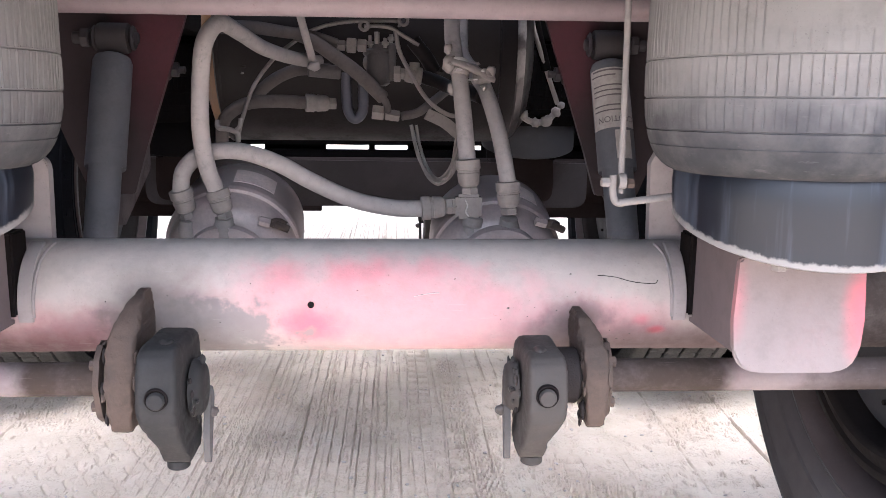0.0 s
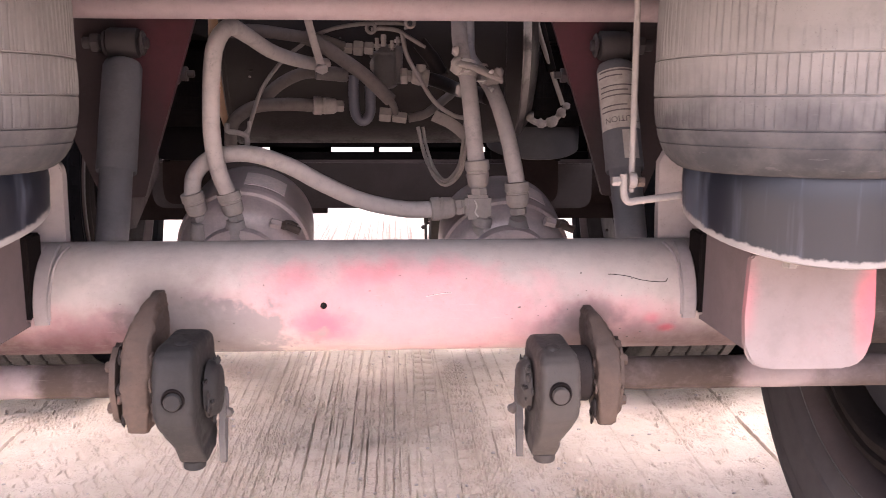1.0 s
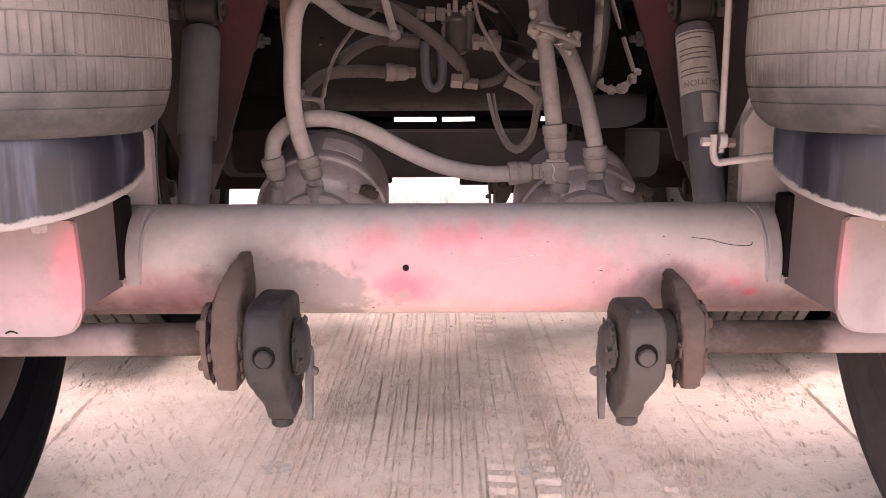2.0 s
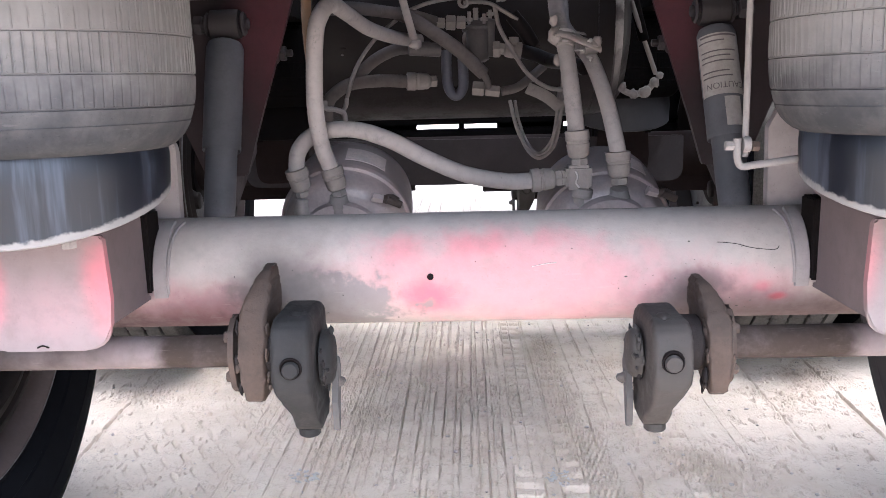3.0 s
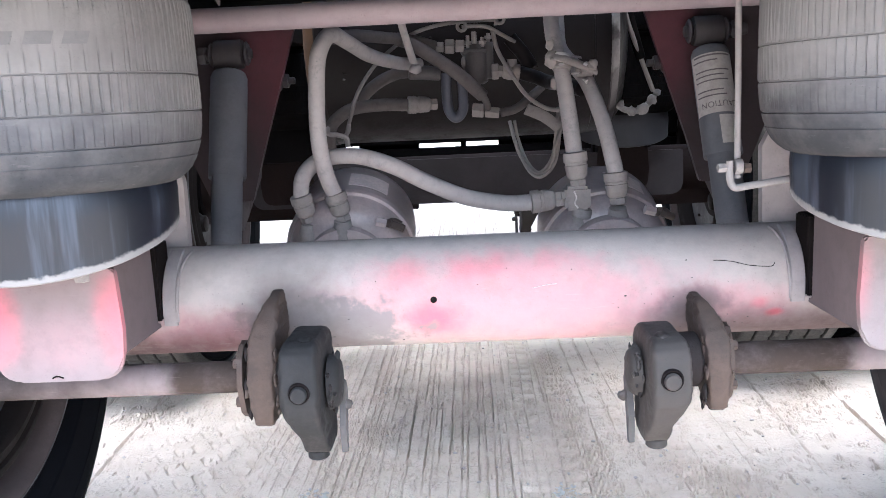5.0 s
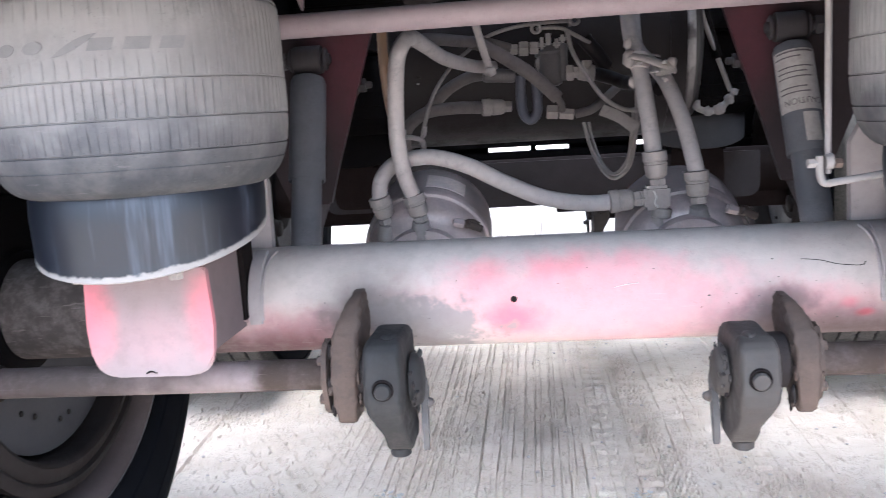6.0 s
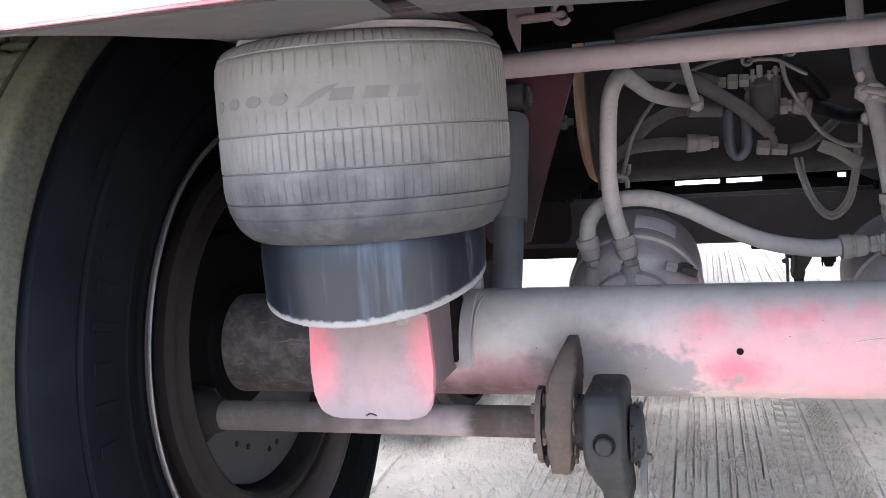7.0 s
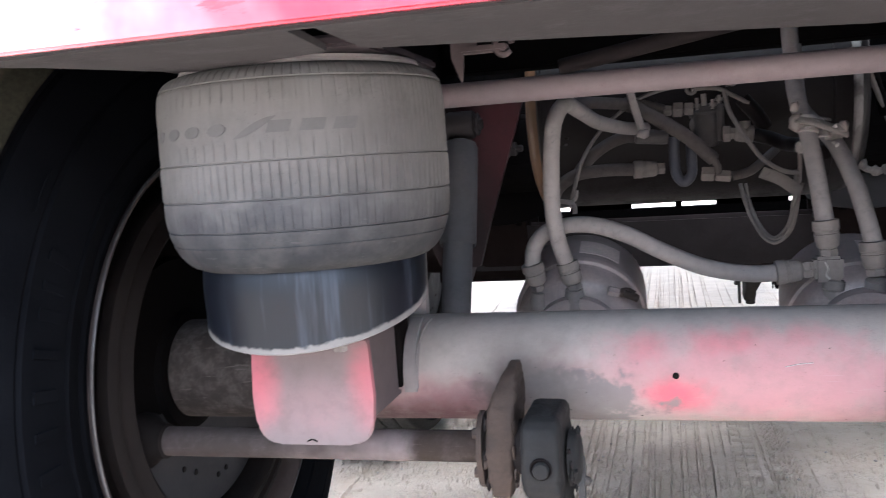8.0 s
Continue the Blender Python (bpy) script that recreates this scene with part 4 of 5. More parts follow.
def build_spring(s, marked):
    """Rolling-lobe air spring: corded rubber bag over a moulded piston."""
    ob = thing("air_spring", (s * (SPRING_X if s < 0 else 0.418), SPRING_Y, 0.600), "dust-coated rubber air spring bag on a dark blue piston", "air spring", "air springs")
    gear.append(ob)
    seam = radians(-36 if s < 0 else -128)

    strength = 1.35 if s < 0 else 1.0     # the other bag's cords show less

    def ribs(a, h, r):
        a = (a + math.pi) % (2 * math.pi) - math.pi
        k = round(a / (2 * math.pi) * 864)
        r += 0.0011 * noise.noise(Vector((5 * math.cos(a), 5 * math.sin(a), 22 * h + 3 * s))) + 0.0004 * noise.noise(Vector((24 * math.cos(a), 24 * math.sin(a), 90 * h)))
        cut = strength * (0.55 + 0.75 * abs(noise.noise(Vector((k * 0.37, h * 30, s)))))
        dense = (a > seam) if s < 0 else (a < seam)
        if 0.0665 < h < 0.0985:
            return r - cut * 0.0013 if k % 8 == 0 else r + cut * 0.0005 if k % 8 == 1 else r
        if 0.101 < h < 0.167:
            if dense and k % 7 == 0:
                return r - cut * 0.0011
            if k % 11 == 0 and (h > 0.152 or h < 0.117):
                return r - cut * 0.0010
        if h > 0.1725 and k % 8 == 0 and r > 0.122:
            return r - cut * 0.0016
        if 0.039 < h < 0.064 and k % 8 == 0:
            return r - cut * (0.0011 if h < 0.052 else 0.0005)
        return r

    prof = [(0.104, 0.0015), (0.1135, -0.0020), (0.1195, 0.0005), (0.1255, 0.0050), (0.1305, 0.0105), (0.1342, 0.0165)]
    cuts = (0.0235, 0.037, 0.0655, 0.0995, 0.1705)
    curve = [(0.1368, 0.022), (0.1390, 0.0285), (0.1407, 0.035), (0.1418, 0.041), (0.1430, 0.050), (0.1435, 0.062), (0.1435, 0.068), (0.1437, 0.080), (0.1437, 0.096), (0.1437, 0.103), (0.1437, 0.115),
             (0.1436, 0.119), (0.1434, 0.135), (0.143, 0.150), (0.1428, 0.154), (0.1415, 0.166), (0.139, 0.1735), (0.136, 0.1775), (0.1305, 0.1815), (0.124, 0.184), (0.121, 0.1845)]
    smooth_r, smooth_h = [q for q, _ in curve], [h for _, h in curve]
    for z in cuts:
        r = float(np.interp(z, smooth_h, smooth_r))
        deep = 0.0005 if z < 0.03 else 0.0012
        curve += [(r, z - 0.0010), (r - deep, z - 0.0003), (r - deep, z + 0.0003), (r, z + 0.0010)]
    prof += sorted(curve, key=lambda p: p[1]) + [(0.110, 0.1848)]
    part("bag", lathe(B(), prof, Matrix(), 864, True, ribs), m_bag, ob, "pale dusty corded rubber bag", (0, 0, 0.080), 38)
    part("top_plate", lathe(B(), [(0.112, 0.264), (0.1185, 0.2645), (0.120, 0.2675), (0.1185, 0.271), (0.10, 0.2715)], Matrix(), 72), m_pad2, ob)
    bm = lathe(B(), [(0.088, 0.0), (0.1095, 0.0), (0.1125, 0.002), (0.1130, 0.006), (0.1128, 0.010), (0.1130, 0.020), (0.1132, 0.030), (0.1136, 0.042), (0.1140, 0.055), (0.1125, 0.080), (0.104, 0.092)], Matrix(), 96)
    for v in bm.verts:
        v.co.z += SLOPE * (v.co.y + 0.113) * max(0.0, 1.0 - v.co.z / 0.085)      # it stands on a sloping arm
    part("piston", bm, m_piston, ob, "blue-black streaked piston with a dusty foot")
    for dx in (-0.045, 0.05):
        part("stud_nut", hexnut(B(), (dx, -0.075, 0.012), (dx, -0.075, -0.003), 0.007), m_fitting, ob)
    if marked:
        # faded raised marking: plain slanted shapes, some rounded, with one tall sweep among them
        for i, wide in enumerate((0.017, 0.019, 0.019, 0.019, 0.034, 0.020, 0.021, 0.020)):
            a0 = radians(-139) + i * radians(11.6)
            bm, cols, grid = B(), 11, []
            for layer in (0.1428, 0.14400):
                for edge in (-1, 1):
                    grid.append([])
                    for c in range(cols):
                        u = 2 * c / (cols - 1) - 1
                        half = 0.0052 * (max(0.06, 1 - u * u) ** 0.5 if i < 4 else 1.0)
                        z = 0.1283 + edge * half
                        if i == 4:
                            z = 0.1283 + 0.009 * u + edge * 0.0042 * (1.02 - u * u)
                        a = a0 + (wide * (c / (cols - 1)) + 0.35 * (z - 0.12)) / 0.1437
                        grid[-1].append(bm.verts.new((layer * math.cos(a), layer * math.sin(a), z)))
            for c in range(cols - 1):
                for p, q in ((0, 1), (2, 3), (0, 2), (1, 3)):
                    bm.faces.new((grid[p][c], grid[p][c + 1], grid[q][c + 1], grid[q][c]))
            for c in (0, cols - 1):
                bm.faces.new((grid[0][c], grid[1][c], grid[3][c], grid[2][c]))
            part("marking", bm, m_mark, ob, "", (0, 0, 0.080))
    return ob


m_pad2 = dusty("dusty_grey_plate", (0.112, 0.088, 0.088), (0.288, 0.264, 0.26), 0.8)
for side in (-1, 1):
    build_spring(side, side < 0)


def build_shock(s, labelled):
    ob = thing("shock_absorber", (s * 0.361, 1.205, 0.645), "grey dust-coated telescopic shock absorber" + (" with worn paper caution label" if labelled else ""), "shock absorber", "shock absorbers")
    gear.append(ob)

    def at(x, y, z):
        return (x - s * 0.361, y - 1.205, z - 0.645)

    low, mid, top, eye = at(s * 0.362, 1.165, 0.545), at(s * 0.361 - 0.003 * (s > 0), 1.205, 0.645), at(s * 0.360 - 0.008 * (s > 0), 1.262, 0.800), at(s * 0.360 - 0.008 * (s > 0), 1.272, 0.826)
    way = (Vector(top) - Vector(mid)).normalized()
    m = Matrix.Translation(mid) @ way.to_track_quat("Z", "Y").to_matrix().to_4x4()
    n = (Vector(top) - Vector(mid)).length
    part("sleeve", lathe(B(), [(0.0235, 0.004), (0.0268, 0.0), (0.0275, 0.002), (0.0272, 0.02), (0.0275, n * 0.6), (0.027, n - 0.010), (0.024, n - 0.003), (0.018, n)], m, 48), m_shock, ob)
    part("body", lathe(B(), [(0.014, -0.112), (0.019, -0.110), (0.0217, -0.100), (0.0223, -0.05), (0.0222, 0.008)], m, 44), m_shock, ob)
    e = Vector(eye)
    part("eye", lathe(B(), [(0.013, -0.021), (0.0205, -0.021), (0.0215, -0.018), (0.0215, 0.018), (0.0205, 0.021), (0.013, 0.021)], Matrix.Translation(e) @ X_AXIS, 36), m_shockeye, ob)
    bolt = part("bolt", rod(B(), e + Vector((-0.034 * s, 0, 0)), e + Vector((0.058 * s, 0, 0)), 0.0085), m_shockeye, ob)
    for x in (0.024, -0.029):
        part("washer", rod(B(), e + Vector((s * x, 0, 0)), e + Vector((s * (x + 0.005), 0, 0)), 0.018, 24), m_shockeye, bolt)
    part("nut", hexnut(B(), e + Vector((s * 0.034, 0, 0)), e + Vector((s * 0.046, 0, 0)), 0.0145), m_shockeye, bolt)
    if labelled:
        def wrap(a, h, lift):
            return m @ Vector(((0.0275 + lift) * math.cos(a), (0.0275 + lift) * math.sin(a), h))

        def sheet(a0, a1, h0, h1, lift, cols=10):
            bm = B()
            rows = [[bm.verts.new(wrap(a0 + (a1 - a0) * c / cols, h, k)) for c in range(cols + 1)] for h in (h0, h1) for k in (lift - 0.0004, lift)]
            for c in range(cols):
                for p, q in ((1, 3), (0, 2), (0, 1), (2, 3)):
                    bm.faces.new((rows[p][c], rows[p][c + 1], rows[q][c + 1], rows[q][c]))
            for c in (0, cols):
                bm.faces.new((rows[0][c], rows[1][c], rows[3][c], rows[2][c]))
            return bm

        # the angle that faces backwards in the sleeve's own frame
        facing = m.to_3x3().inverted() @ Vector((-0.2, -1, 0))
        f = math.atan2(facing.y, facing.x)
        label = part("label", sheet(f - 1.25, f + 1.25, 0.058, 0.148, 0.0006), m_label, ob, "soiled white paper caution label")
        rng = random.Random(2)
        for i in range(9):
            h = 0.146 - 0.0075 * i
            if i in (2, 6):
                continue
            a = f - 1.1 + rng.uniform(0, 0.15)
            part("print_line", sheet(a, a + rng.uniform(1.3, 2.0), h - 0.0028, h - (0.0010 if i else 0.0005), 0.0011), m_ink, label)
        text = bpy.data.curves.new("caution", "FONT")
        text.body, text.size, text.align_x, text.align_y = "CAUTION", 0.0125, "CENTER", "CENTER"
        probe = new("caution", text)
        bpy.context.view_layer.update()
        flat = bpy.data.meshes.new_from_object(probe.evaluated_get(bpy.context.evaluated_depsgraph_get()))
        bpy.data.objects.remove(probe)
        for v in flat.vertices:
            # printed upside down
            v.co = wrap(f + 0.15 - v.co.x / 0.0285, 0.071 - v.co.y, 0.0013)
        flat.materials.append(m_ink)
        word = new("caution_text", flat)
        word.parent = label
        part("tag", sheet(f + 0.0, f + 0.85, 0.012, 0.054, 0.0006), m_label, ob, "small pale sticker")
    return ob


build_shock(-1, False)
build_shock(1, True)


def build_chamber(s):
    """Spring-brake chamber, its domed end towards the back."""
    c = (s * 0.178, 1.128, 0.539)
    ob = thing("brake_chamber", c, "round dusty steel brake chamber with a clamp ring", "brake chamber", "brake chambers")
    gear.append(ob)
    axis = Vector((0, -0.94, -0.34)).normalized()
    m = Matrix.Translation((0, 0, -0.006 if s < 0 else -0.020)) @ axis.to_track_quat("Z", "Y").to_matrix().to_4x4()
    part("canister", lathe(B(), [(0.062, -0.138), (0.077, -0.133), (0.0865, -0.114), (0.0890, -0.087), (0.0892, -0.052), (0.0900, -0.046), (0.0900, -0.028), (0.0865, -0.024), (0.0850, -0.016), (0.0838, -0.004), (0.0800, 0.004), (0.0735, 0.010), (0.062, 0.015), (0.052, 0.017), (0.030, 0.018)], m, 80), m_chamber, ob)
    part("clamp_ring", lathe(B(), [(0.0885, -0.036), (0.0914, -0.034), (0.0918, -0.029), (0.0900, -0.024), (0.0865, -0.022)], m, 80, False), m_chamber, ob)
    part("end_cap", lathe(B(), [(0.056, 0.010), (0.0575, 0.020), (0.0560, 0.025), (0.050, 0.027), (0.030, 0.0285), (0.012, 0.0285)], m @ Matrix.Translation((0, 0.002 if s < 0 else 0.016, 0)), 56), m_chamber, ob)
    # clamp bolt and lug
    p = Vector((0.060, -0.034, 0.046))
    lug = part("clamp_lug", lump(B(), p + Vector((0.004, 0, 0)), (0.013, 0.010, 0.006), 3.0), m_rust, ob)
    part("clamp_bolt", hexnut(B(), p + Vector((-0.016, -0.008, 0.004)), p + Vector((-0.002, -0.006, 0.0)), 0.0065), m_chamber, lug)
    part("clamp_nut", rod(B(), p + Vector((0.004, -0.010, 0.0)), p + Vector((0.022, -0.008, -0.008)), 0.005), m_rust, lug)
    # hose ports
    for x, y, z in ((-0.001 if s < 0 else 0.010, -0.033, 0.055), (-0.049 if s < 0 else -0.037, -0.020, 0.051)):
        part("port", lathe(B(), [(0.0165, -0.022), (0.0150, -0.008), (0.0125, -0.002), (0.0115, 0.004), (0.008, 0.005)], Matrix.Translation((x, y, z - 0.006)) @ Matrix.Rotation(radians(18), 4, "X"), 28), m_fitting, ob)
    # type plate
    bm = B()
    rows = []
    for h in (-0.085, -0.048):
        rows.append([[bm.verts.new(m @ Vector((r * math.cos(t), r * math.sin(t), h))) for t in np.linspace(radians(52), radians(88), 9)] for r in (0.0890, 0.0903)])
    for k in range(8):
        bm.faces.new((rows[0][1][k], rows[0][1][k + 1], rows[1][1][k + 1], rows[1][1][k]))
        for q in (0, 1):
            bm.faces.new((rows[q][0][k], rows[q][0][k + 1], rows[q][1][k + 1], rows[q][1][k]))
    part("type_plate", bm, m_plate, ob, "worn type plate with a rusty stain")


for side in (-1, 1):
    build_chamber(side)


# ---- wheels ----
def build_wheel(s):
    y, z, x = 1.020, 0.514, 0.655
    ob = thing("dual_wheel", (s * x, y, z), "dual truck wheel with %s tyres and rusty rim" % ("worn black" if s < 0 else "grey dust-coated"), "wheel", "dual wheels")
    gear.append(ob)
    m = Matrix.Rotation(radians(90 * s), 4, "Y")          # the shape's z runs outward

    def lugs(a, h, r):
        """Fine zigzag cuts across the ribs inside the shoulder."""
        if r < 0.499 or not 0.066 < h < 0.232:
            return r
        k = round(a / (2 * math.pi) * 480)
        return r - (0.0060 if (k + 3 * int(h / 0.0225)) % 6 == 0 else 0.0)

    prof = [(0.288, 0.022), (0.294, 0.008), (0.306, 0.004), (0.312, 0.006), (0.318, 0.002), (0.338, -0.003), (0.342, -0.0005), (0.346, -0.0035), (0.375, -0.005), (0.405, -0.003), (0.409, 0.0005), (0.413, -0.001), (0.435, 0.003), (0.452, 0.0085),
            (0.460, 0.0120), (0.463, 0.0190), (0.468, 0.0190), (0.471, 0.0150), (0.482, 0.0190), (0.494, 0.0265), (0.5005, 0.034)]
    for h in (0.064, 0.1065, 0.149, 0.1915, 0.234):
        prof += [(0.5055, h - 0.0215), (0.5060, h - 0.010), (0.5055, h - 0.0042), (0.5045, h - 0.0030), (0.491, h - 0.0022), (0.491, h + 0.0022), (0.5045, h + 0.0030), (0.5055, h + 0.0042)]
    prof += [(0.500, 0.264), (0.492, 0.270), (0.466, 0.280), (0.43, 0.302), (0.39, 0.306), (0.345, 0.302), (0.30, 0.294), (0.288, 0.280)]
    tyre = part("inner_tyre", lathe(B(), prof, m, 480, False, lugs), m_tyre if s < 0 else m_tyre_dusty, ob, "", (0, 0, 0), 30)
    for a0, a1, r0, r1 in ((150, 152, 0.360, 0.392), (155, 156.5, 0.360, 0.392), (159, 161, 0.360, 0.392), (165, 166.5, 0.358, 0.394), (171, 173, 0.360, 0.392), (177, 178.5, 0.360, 0.392), (183, 185, 0.360, 0.392),
                           (198, 199, 0.345, 0.352), (201, 203.5, 0.345, 0.352), (206, 207, 0.345, 0.352), (212, 218, 0.425, 0.428), (140, 147, 0.425, 0.428)):
        bm = B()
        ring = [(r * math.cos(radians(a)), r * math.sin(radians(a))) for r, a in [(r0, a0 + (a1 - a0) * k / 4) for k in range(5)] + [(r1, a1 - (a1 - a0) * k / 4) for k in range(5)]]
        slab(bm, ring, 0.0018, Matrix.Translation((-s * 0.0056 - 0.0009, 0, 0)) @ Matrix(((0, 0, 1, 0), (1, 0, 0, 0), (0, 1, 0, 0), (0, 0, 0, 1))), 0.0008)
        part("sidewall_mark", bm, m_tyre if s < 0 else m_tyre_dusty, tyre)
    outer = new("outer_tyre", tyre.data)
    outer.parent, outer.location = ob, (s * 0.335, 0, 0)
    rim = part("rim", lathe(B(), [(0.290, 0.020), (0.296, 0.006), (0.2985, 0.0), (0.2965, -0.001), (0.290, 0.003), (0.284, 0.018), (0.277, 0.030), (0.274, 0.050), (0.276, 0.09), (0.262, 0.11), (0.258, 0.18), (0.15, 0.20), (0.12, 0.20)], m, 120, False), m_rim, ob)
    part("rim_edge", lathe(B(), [(0.2972, -0.0012), (0.2980, -0.0022), (0.2992, -0.0010), (0.2992, 0.001)], m, 120, False), m_rimedge, rim, "worn bare rim edge")
    part("brake_drum", lathe(B(), [(0.246, 0.16), (0.248, 0.03), (0.253, 0.026), (0.254, 0.012), (0.247, 0.007), (0.240, 0.007), (0.236, 0.012), (0.228, 0.008), (0.217, 0.004), (0.212, 0.007), (0.209, 0.014), (0.207, 0.15), (0.08, 0.16)], m, 96, False), m_drum, ob)
    bm = B()
    pts = [(0.200 * math.cos(a), 0.200 * math.sin(a)) for a in np.linspace(radians(195), radians(345), 26)]
    slab(bm, pts + [(0.06, -0.03), (-0.06, -0.03)], 0.004, Matrix.Translation((s * 0.040, 0, 0)) @ Matrix(((0, 0, 1, 0), (1, 0, 0, 0), (0, 1, 0, 0), (0, 0, 0, 1))), 0.001)
    shield = part("dust_shield", bm, m_shield, ob)
    for a, r in ((-110, 0.150), (-122, 0.150), (-80, 0.165), (-88, 0.165), (-60, 0.15)):
        p = Vector((s * 0.040, r * math.cos(radians(a)), r * math.sin(radians(a))))
        part("bolt", rod(B(), p, p - Vector((s * 0.006, 0, 0)), 0.004, 10), m_drum, shield)
    part("spider", lathe(B(), [(0.0655, 0.026), (0.078, 0.028), (0.082, 0.036), (0.150, 0.044), (0.155, 0.056), (0.06, 0.060)], Matrix.Translation((0, AX_Y - y, 0)) @ m, 56), m_dark, ob)
    part("cam_boss", lathe(B(), [(0.0178, 0.004), (0.0215, 0.006), (0.0225, 0.016), (0.034, 0.030), (0.036, 0.044)], Matrix.Translation((0, 0.865 - y, 0.451 - z)) @ m, 32), m_drum, ob)


for side in (-1, 1):
    build_wheel(side)

for ob in [g for g in gear if g["category"] not in ("brake chamber", "shock absorber")]:
    twin = copy_thing(ob, Matrix.Translation(ob.location + Vector((-0.05, NEXT, {"axle": 0.014, "wheel": 0.0}.get(ob["category"], 0.012)))))
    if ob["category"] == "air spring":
        # springs ahead blackened: shade under the deck, put into the colour
        tagged(twin, "rubber air spring bag on a dark blue piston, blackened as shaded")
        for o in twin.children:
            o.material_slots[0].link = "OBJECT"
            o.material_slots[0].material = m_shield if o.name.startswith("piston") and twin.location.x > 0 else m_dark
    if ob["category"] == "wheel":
        # treads ahead take the rubber with light put into its colour
        tagged(twin, "dual truck wheel with dusty treads lightened as if lit")
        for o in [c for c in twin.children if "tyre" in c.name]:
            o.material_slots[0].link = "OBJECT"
            o.material_slots[0].material = m_tyre_lit
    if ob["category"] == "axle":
        # the axle ahead lies in shade, which is put into its colour
        tagged(twin, "round steel trailer axle, blackened to look shaded")
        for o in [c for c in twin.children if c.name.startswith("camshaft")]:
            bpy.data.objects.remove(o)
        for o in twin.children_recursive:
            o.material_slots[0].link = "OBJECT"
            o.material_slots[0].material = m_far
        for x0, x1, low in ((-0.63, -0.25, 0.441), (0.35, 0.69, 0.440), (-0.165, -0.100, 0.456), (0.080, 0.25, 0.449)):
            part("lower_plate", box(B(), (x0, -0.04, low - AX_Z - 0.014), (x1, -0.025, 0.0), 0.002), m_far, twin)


# ---- air tank and its pipework ----
def build_tank():
    c = (-0.015, 1.80, 0.862)
    ob = thing("air_tank", c, "dusty dark purple-brown steel air tank slung across the frame", "air tank")
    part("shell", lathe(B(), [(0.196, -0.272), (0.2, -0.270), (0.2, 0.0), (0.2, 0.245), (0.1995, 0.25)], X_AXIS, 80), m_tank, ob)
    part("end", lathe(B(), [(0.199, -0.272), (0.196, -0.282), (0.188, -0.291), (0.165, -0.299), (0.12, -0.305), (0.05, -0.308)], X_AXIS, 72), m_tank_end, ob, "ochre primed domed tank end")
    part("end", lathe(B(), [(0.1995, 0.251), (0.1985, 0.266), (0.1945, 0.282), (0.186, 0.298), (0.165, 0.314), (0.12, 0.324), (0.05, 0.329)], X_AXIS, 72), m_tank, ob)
    # bare metal rubbed along the turn of the end
    part("seam", lathe(B(), [(0.1945, 0.2815), (0.1952, 0.2850), (0.1905, 0.2935), (0.1860, 0.2985)], X_AXIS, 80, False), m_scuff, ob, "bright scuffed weld seam")
    part("seam", lathe(B(), [(0.199, -0.274), (0.2025, -0.271), (0.2025, -0.265), (0.199, -0.262)], X_AXIS, 80, False), m_tank, ob)
    r = random.Random(21)
    for i in range(16):
        a, x, q = radians(r.uniform(-35, 40)), r.uniform(-0.24, 0.24), r.uniform(0.0012, 0.0032)
        part("mud_fleck", lump(B(), (x, -0.2 * math.cos(a), 0.2 * math.sin(a)), (q * r.uniform(0.8, 2.0), q * 0.5, q), i, 1), m_soot_and_shade if i % 3 else m_cable, ob)


build_tank()


def hose(name, label, points, r, material, ends=(), category="air hose", group="air hoses"):
    o = Vector(points[0])
    ob = thing(name, o, label, category, group)
    strand = part("strand" if r < 0.004 else "hose_run", sweep(B(), [Vector(p) - o for p in points], r), material, ob)
    for a, b, k in ends:
        ferrule(ob, Vector(a) - o, Vector(b) - o, k)
    return ob


def ferrule(parent, a, b, r):
    """Crimped hose end: sleeve with two collars and a hexagon nut."""
    d = b - a
    m = Matrix.Translation(a) @ d.to_track_quat("Z", "Y").to_matrix().to_4x4()
    n = d.length
    body = part("ferrule", lathe(B(), [(r * 0.80, 0), (r * 1.02, 0.001), (r * 1.04, n * 0.28), (r * 0.94, n * 0.30), (r * 0.93, n * 0.37), (r * 0.98, n * 0.39), (r * 0.90, n * 0.66), (r * 0.84, n * 0.72), (r * 0.64, n * 0.78)], m, 28), m_fitting, parent)
    part("nut", hexnut(B(), a + d * 0.78, a + d, r * 0.74), m_fitting, body)


GREY = "thick grey air hose coated in dust"
hose("air_hose", "thick dusty air hose arching from brake chamber to valve", [(-0.186, 1.094, 0.622), (-0.194, 1.070, 0.660), (-0.198, 1.060, 0.710), (-0.195, 1.065, 0.786), (-0.190, 1.080, 0.818), (-0.181, 1.120, 0.836), (-0.172, 1.200, 0.831),
     (-0.152, 1.300, 0.816), (-0.120, 1.420, 0.808), (-0.085, 1.460, 0.805)], 0.0108, m_hose, [((-0.187, 1.092, 0.628), (-0.1775, 1.095, 0.590), 0.0145)])
hose("air_hose", "thick dusty air hose curving between the brake chambers", [(-0.234, 1.100, 0.622), (-0.230, 1.098, 0.648), (-0.214, 1.100, 0.667), (-0.187, 1.090, 0.676), (-0.149, 1.080, 0.676), (-0.106, 1.075, 0.662), (-0.063, 1.075, 0.639),
     (-0.013, 1.085, 0.616), (0.039, 1.090, 0.605), (0.075, 1.095, 0.604)], 0.0108, m_hose, [((-0.235, 1.100, 0.627), (-0.2265, 1.108, 0.589), 0.0145), ((0.073, 1.095, 0.604), (0.114, 1.098, 0.607), 0.0150)])
